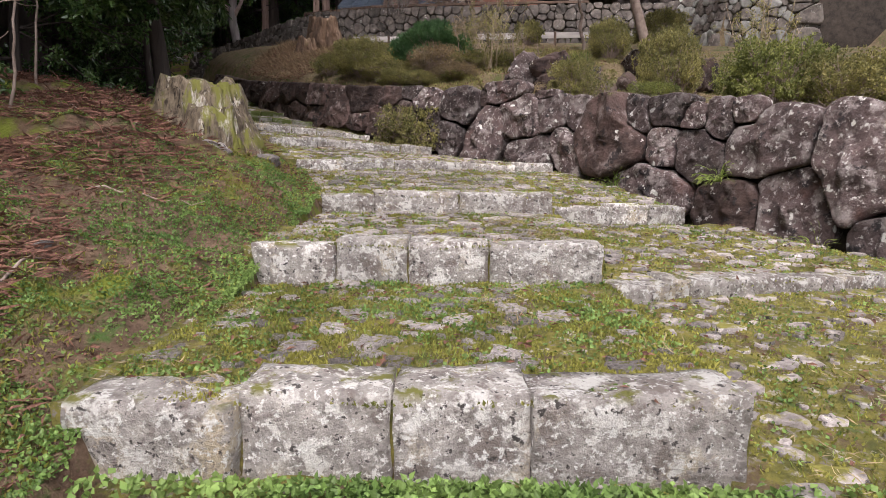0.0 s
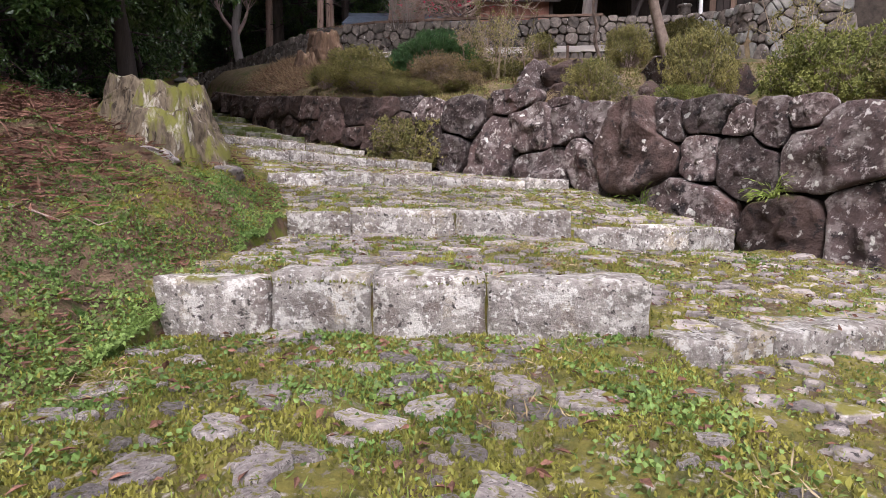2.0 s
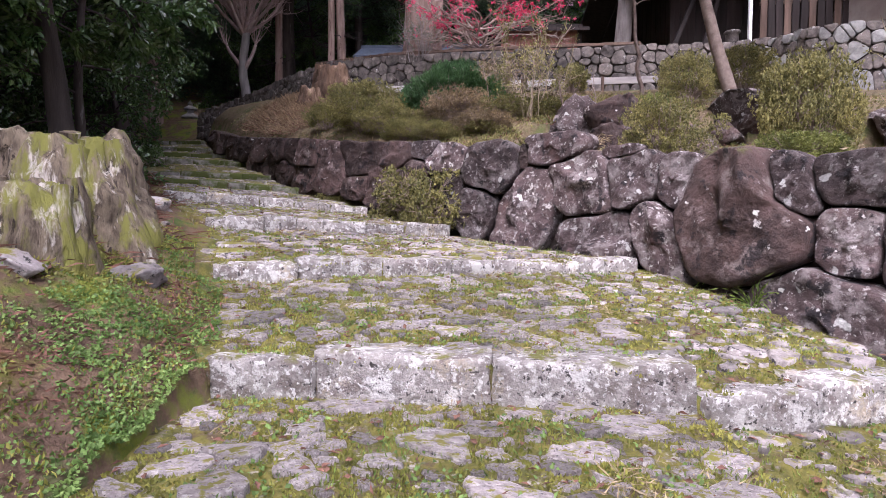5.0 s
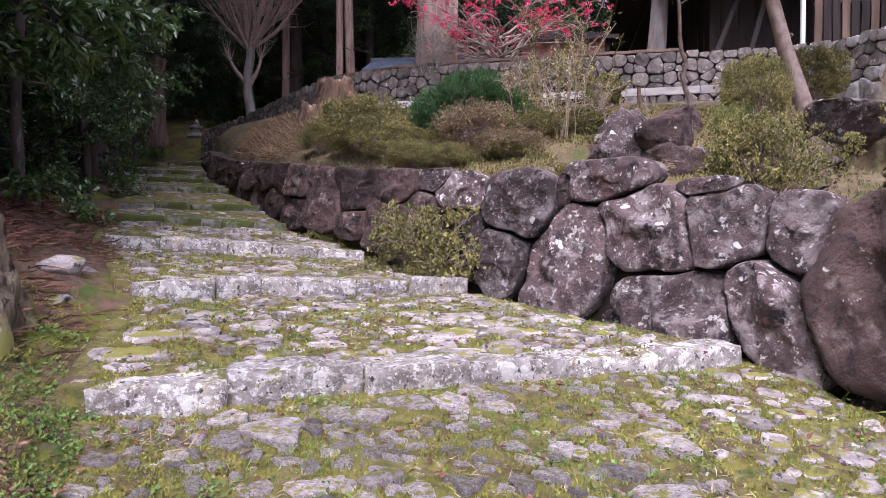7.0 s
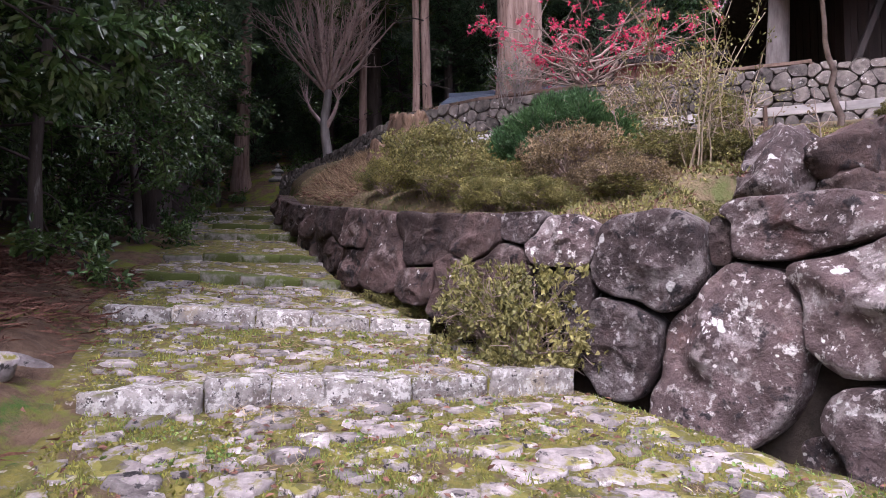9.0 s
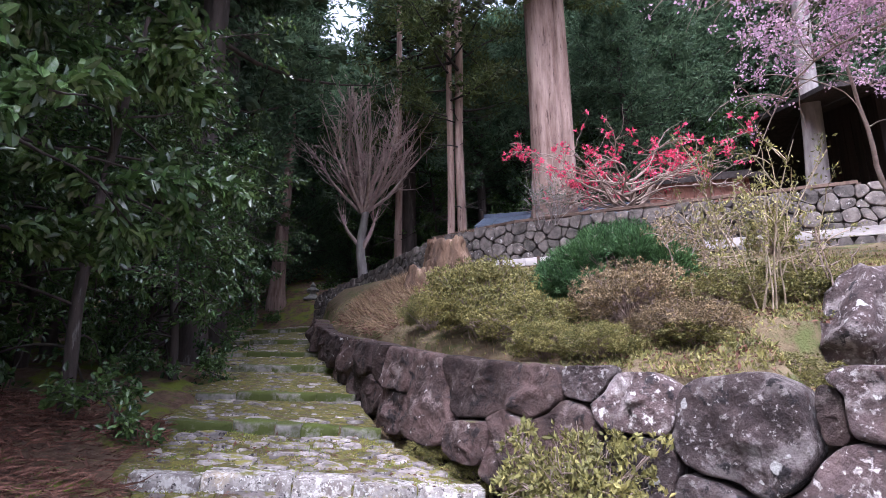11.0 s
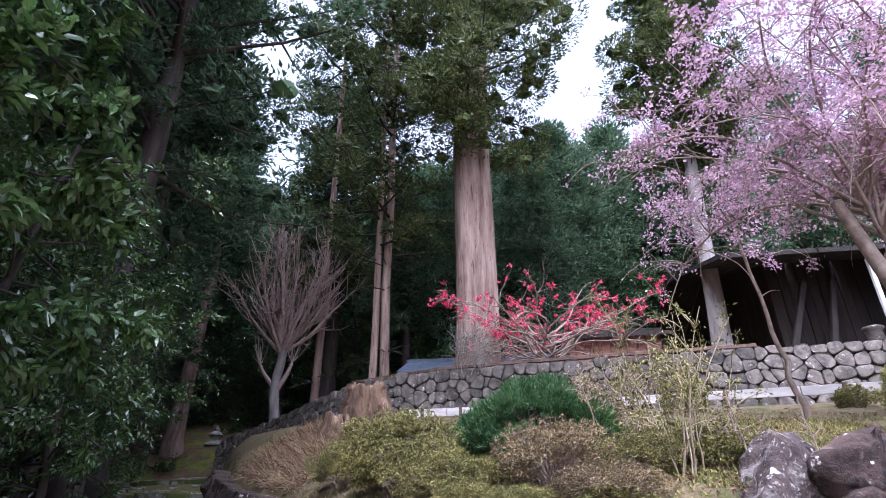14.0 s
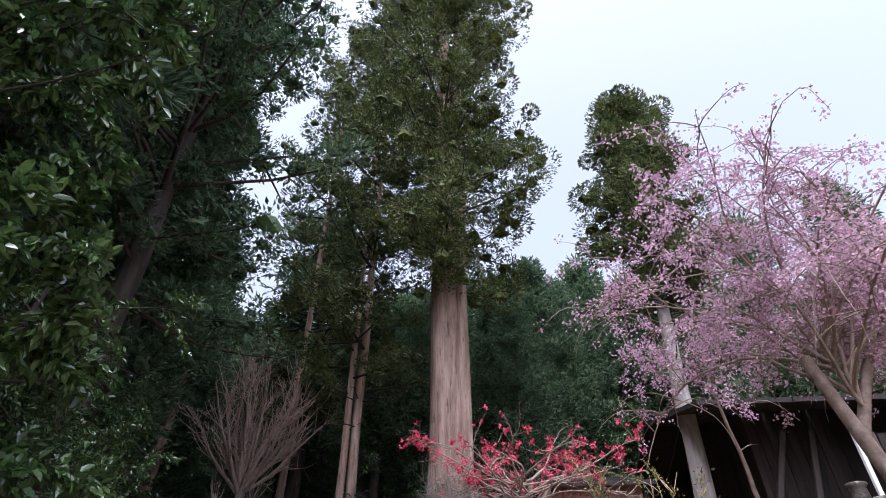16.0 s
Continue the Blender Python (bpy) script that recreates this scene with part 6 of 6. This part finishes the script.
# weeds along the foot of the lowest step, moss on the old stump
wx, wy = r.normal(size=2600) * 0.75 + 0.15, 2.16 - np.abs(r.normal(size=2600)) * 0.07
P = np.stack([wx, wy, np.interp(wx, (-1.6, 1.3), (0.17, 0.10)) + 0.06 * r.random(2600)], 1)
scatter("foot_weeds", P, r.normal(size=P.shape) * 0.8 + up * 0.5, 0.036, 0.032, M_CLOVER, "round-leaved green weeds at the step foot", "weeds", flat=2.0)
for sx, sy, srad in ((-3.5, 8.85, 0.75), (-2.98, 7.8, 0.5)):
    a_, q_ = r.uniform(0, 2 * np.pi, 1500), r.uniform(0.95, 1.55, 1500)
    px, py = sx + srad * q_ * np.cos(a_), sy + srad * q_ * np.sin(a_)
    P = np.stack([px, py, land(px, py) + 0.02], 1)
    scatter("stump_moss", P, r.normal(size=P.shape) * 0.8 + np.stack([np.cos(a_), np.sin(a_), 0.5 + 0 * a_], 1), 0.045, 0.016, M_MOSSTUFT, "moss and dry grass around the stump", "moss")
P = np.concatenate([on_bed(k, n, r, None, 0.022) for k, n in (("T0", 60), ("T1", 260), ("T2", 240), ("T3", 240), ("R1", 300), ("R2", 300), ("R3", 150), ("T4", 420), ("T5", 260), ("T6", 160))])
scatter("fallen_leaf", P, r.normal(size=P.shape) * np.array([1, 1, 0.15]), 0.055, 0.026, M_LITTER, "brown fallen leaves on the steps", "leaf litter", flat=2.5)
P = np.concatenate([on_bed(k, n, r, s, 0.015) for k, n, s in (("T1", 500, 9), ("T2", 700, 12), ("T3", 700, 12), ("R1", 500, 10), ("R2", 600, 10), ("T4", 900, 16), ("T5", 600, 12), ("T6", 400, 8))])
scatter("dead_grass", P, r.normal(size=P.shape) * np.array([1, 1, 0.3]) + up * 0.25, 0.075, 0.006, M_DRYGRASS, "straw-coloured dead grass between the cobbles", "grass")
# left bank
n = 190000
bx, by = -1.42 - 4.2 * r.random(n) ** 1.3, r.uniform(1.0, 9.5, n)
keep = wavy(bx, by, 1.6, 0.7) + 0.45 * r.normal(size=n) > -0.05
bx, by = bx[keep], by[keep]
P = np.stack([bx, by, land(bx, by) + 0.012], 1)
scatter("bank_weeds", P, r.normal(size=P.shape) * 0.9 + up * 0.4, 0.024, 0.021, M_CLOVER, "small green weeds covering the bank", "weeds", flat=2.0)
n = 60000
bx, by = -1.5 - 3.6 * r.random(n), r.uniform(1.0, 9.0, n)
keep = wavy(bx, by, 1.3, 4.2) + 0.35 * r.normal(size=n) > 0.1
bx, by = bx[keep], by[keep]
P = np.stack([bx, by, land(bx, by)], 1)
scatter("bank_moss", P, r.normal(size=P.shape) * 0.7 + up, 0.035, 0.016, M_MOSSTUFT, "yellow-green moss on the bank", "moss")
n = 30000
bx, by = -1.5 - 3.8 * r.random(n), r.uniform(1.0, 9.0, n)
keep = wavy(bx, by, 2.1, 5.2) + 0.35 * r.normal(size=n) > 0.25
bx, by = bx[keep], by[keep]
P = np.stack([bx, by, land(bx, by) + 0.02], 1)
scatter("bank_litter", P, r.normal(size=P.shape) * np.array([1, 1, 0.25]), 0.085, 0.014, M_LITTER, "reddish-brown needle litter among the weeds", "leaf litter")
n = 60000
bx, by = -2.4 - 6.0 * r.random(n), r.uniform(2.0, 14.0, n)
keep = wavy(bx, by, 0.9, 2.2) + 0.5 * r.normal(size=n) - 0.45 * (bx + 3.6) > 0.2
bx, by = bx[keep], by[keep]
P = np.stack([bx, by, land(bx, by) + 0.02 + 0.03 * r.random(len(bx))], 1)
d = r.normal(size=P.shape)
d[:, 2] = 0.12 * d[:, 2] + 0.08
scatter("cedar_litter", P, d, 0.20, 0.018, M_LITTER, "reddish-brown fallen cedar sprays", "leaf litter")
n = 30000
sw, off = r.uniform(3, 26, n), r.uniform(0.25, 9.0, n)
bx = np.interp(sw, WS, WALL[:, 0]) + off * 0.8
by = np.interp(sw, WS, WALL[:, 1]) + off * 0.6
P = np.stack([bx, by, land(bx, by)], 1)
half = len(P) // 2
scatter("garden_grass", P[:half], r.normal(size=(half, 3)) * 0.6 + up, 0.09, 0.010, M_SLOPEGRASS, "short dry grass on the garden slope", "grass")
scatter("garden_weeds", P[half:], r.normal(size=(half, 3)) * 0.7 + up * 0.6, 0.06, 0.022, M_AZALEA, "low olive weeds on the garden slope", "weeds", flat=1.0)
n = 70000
bx, by = r.uniform(-1.5, 4.5, n), r.uniform(13.0, 19.0, n)
s_, d_ = along(WALL, WS, bx, by)
keep = (d_ > 0.3) & (wavy(bx, by, 1.9, 3.1) + 0.5 * r.normal(size=n) > 0)
bx, by = bx[keep], by[keep]
P = np.stack([bx, by, land(bx, by) + 0.01], 1)
third = len(P) // 6
scatter("turf_weeds", P[third:], r.normal(size=(len(P) - third, 3)) * 0.8 + up * 0.6, 0.065, 0.022, M_AZALEA, "low olive weeds in the garden turf", "weeds", flat=0.8)
d = r.normal(size=(third, 3)) * np.array([1, 1, 0.2])
scatter("turf_litter", P[:third], d, 0.08, 0.03, M_LITTER, "brown fallen leaves in the garden turf", "leaf litter", flat=1.5)
n = 11000
bx, by = -6.5 + 3.6 * r.random(n), r.uniform(17.5, 27, n)
s_, d_ = along(WALL, WS, bx, by)
bx, by = bx[d_ > 0.2], by[d_ > 0.2]
P = np.stack([bx, by, land(bx, by)], 1)
scatter("dry_slope_grass", P, r.normal(size=P.shape) * 0.5 + up * 0.4 + np.array([-0.6, -0.5, 0]), 0.30, 0.014, M_SLOPEGRASS, "long dry grass hanging over the slope", "grass")
k = r.integers(0, len(P), 9000)
scatter("slope_litter", P[k] + r.normal(size=(9000, 3)) * np.array([0.1, 0.1, 0.02]), r.normal(size=(9000, 3)) * np.array([1, 1, 0.3]), 0.16, 0.03, M_LITTER, "reddish-brown leaf litter on the slope", "leaf litter")


def fern(x, y, z, n, length, mat, label, d0=(0, 0, 1), seed=1):
    r = np.random.default_rng(seed)
    g = Geo()
    for k in range(n):
        a = r.uniform(0, 2 * np.pi)
        q = shoot((x, y, z), (math.cos(a) * 0.7 + d0[0], math.sin(a) * 0.7 + d0[1], d0[2]), length * r.uniform(0.6, 1.1), 6, r, jit=0.08, droop=0.7)
        g.leaves(q[:-1], np.diff(q, axis=0), length * 0.24, 0.016, r)
    return tagged(part("grass_tuft", g.mesh("grass_tuft", False), mat), label, "grass")


for k, (s, h) in enumerate([(5.55, 1.22), (4.15, 0.42), (8.02, 1.0), (7.35, 1.05)]):
    p = wall_at(s, h, 0.12)
    fern(p[0], p[1], p[2], 40, 0.42, M_GRASS, "green fern tuft growing between the boulders", (-0.6, -0.3, 0.6), k)
for k, (x, y) in enumerate([(3.95, 9.4), (4.05, 9.55), (2.0, 12.6), (6.3, 9.9)]):
    fern(x, y, land1(x, y), 45, 0.4, M_DRYGRASS, "dry straw-coloured grass tuft at the wall top", (0, 0, 1), 20 + k)
for k, (x, y, a, L) in enumerate([(-3.1, 5.2, 20, 1.0), (-3.6, 6.4, 70, 1.3), (-4.2, 7.0, 140, 1.1), (-2.6, 3.4, 100, 0.7), (-4.6, 5.6, 40, 1.4), (-4.9, 8.3, 10, 1.5), (-3.9, 4.4, 160, 0.8)]):
    rr = np.random.default_rng(90 + k)
    q = shoot((x, y, 0), (math.cos(radians(a)), math.sin(radians(a)), 0), L, 9, rr, jit=0.16)
    q[:, 2] = land(q[:, 0], q[:, 1]) + 0.03
    g = Geo()
    g.tube(q, np.linspace(0.012, 0.004, 9), 5)
    tagged(part("fallen_twig", g.mesh("fallen_twig"), M_TWIG), "dry fallen twig lying on the bank", "twig")
for k, (x, y, h) in enumerate([(-5.0, 7.0, 1.9), (-4.75, 6.2, 1.5), (-5.9, 8.8, 2.4)]):
    sapling([(x, y, 0), (x + 0.15, y, land1(x, y) + h * 0.6), (x + 0.1, y + 0.1, land1(x, y) + h)], 0.02, "thin bare sapling at the forest edge", M_TWIG, 40 + k, 4, 0.5)
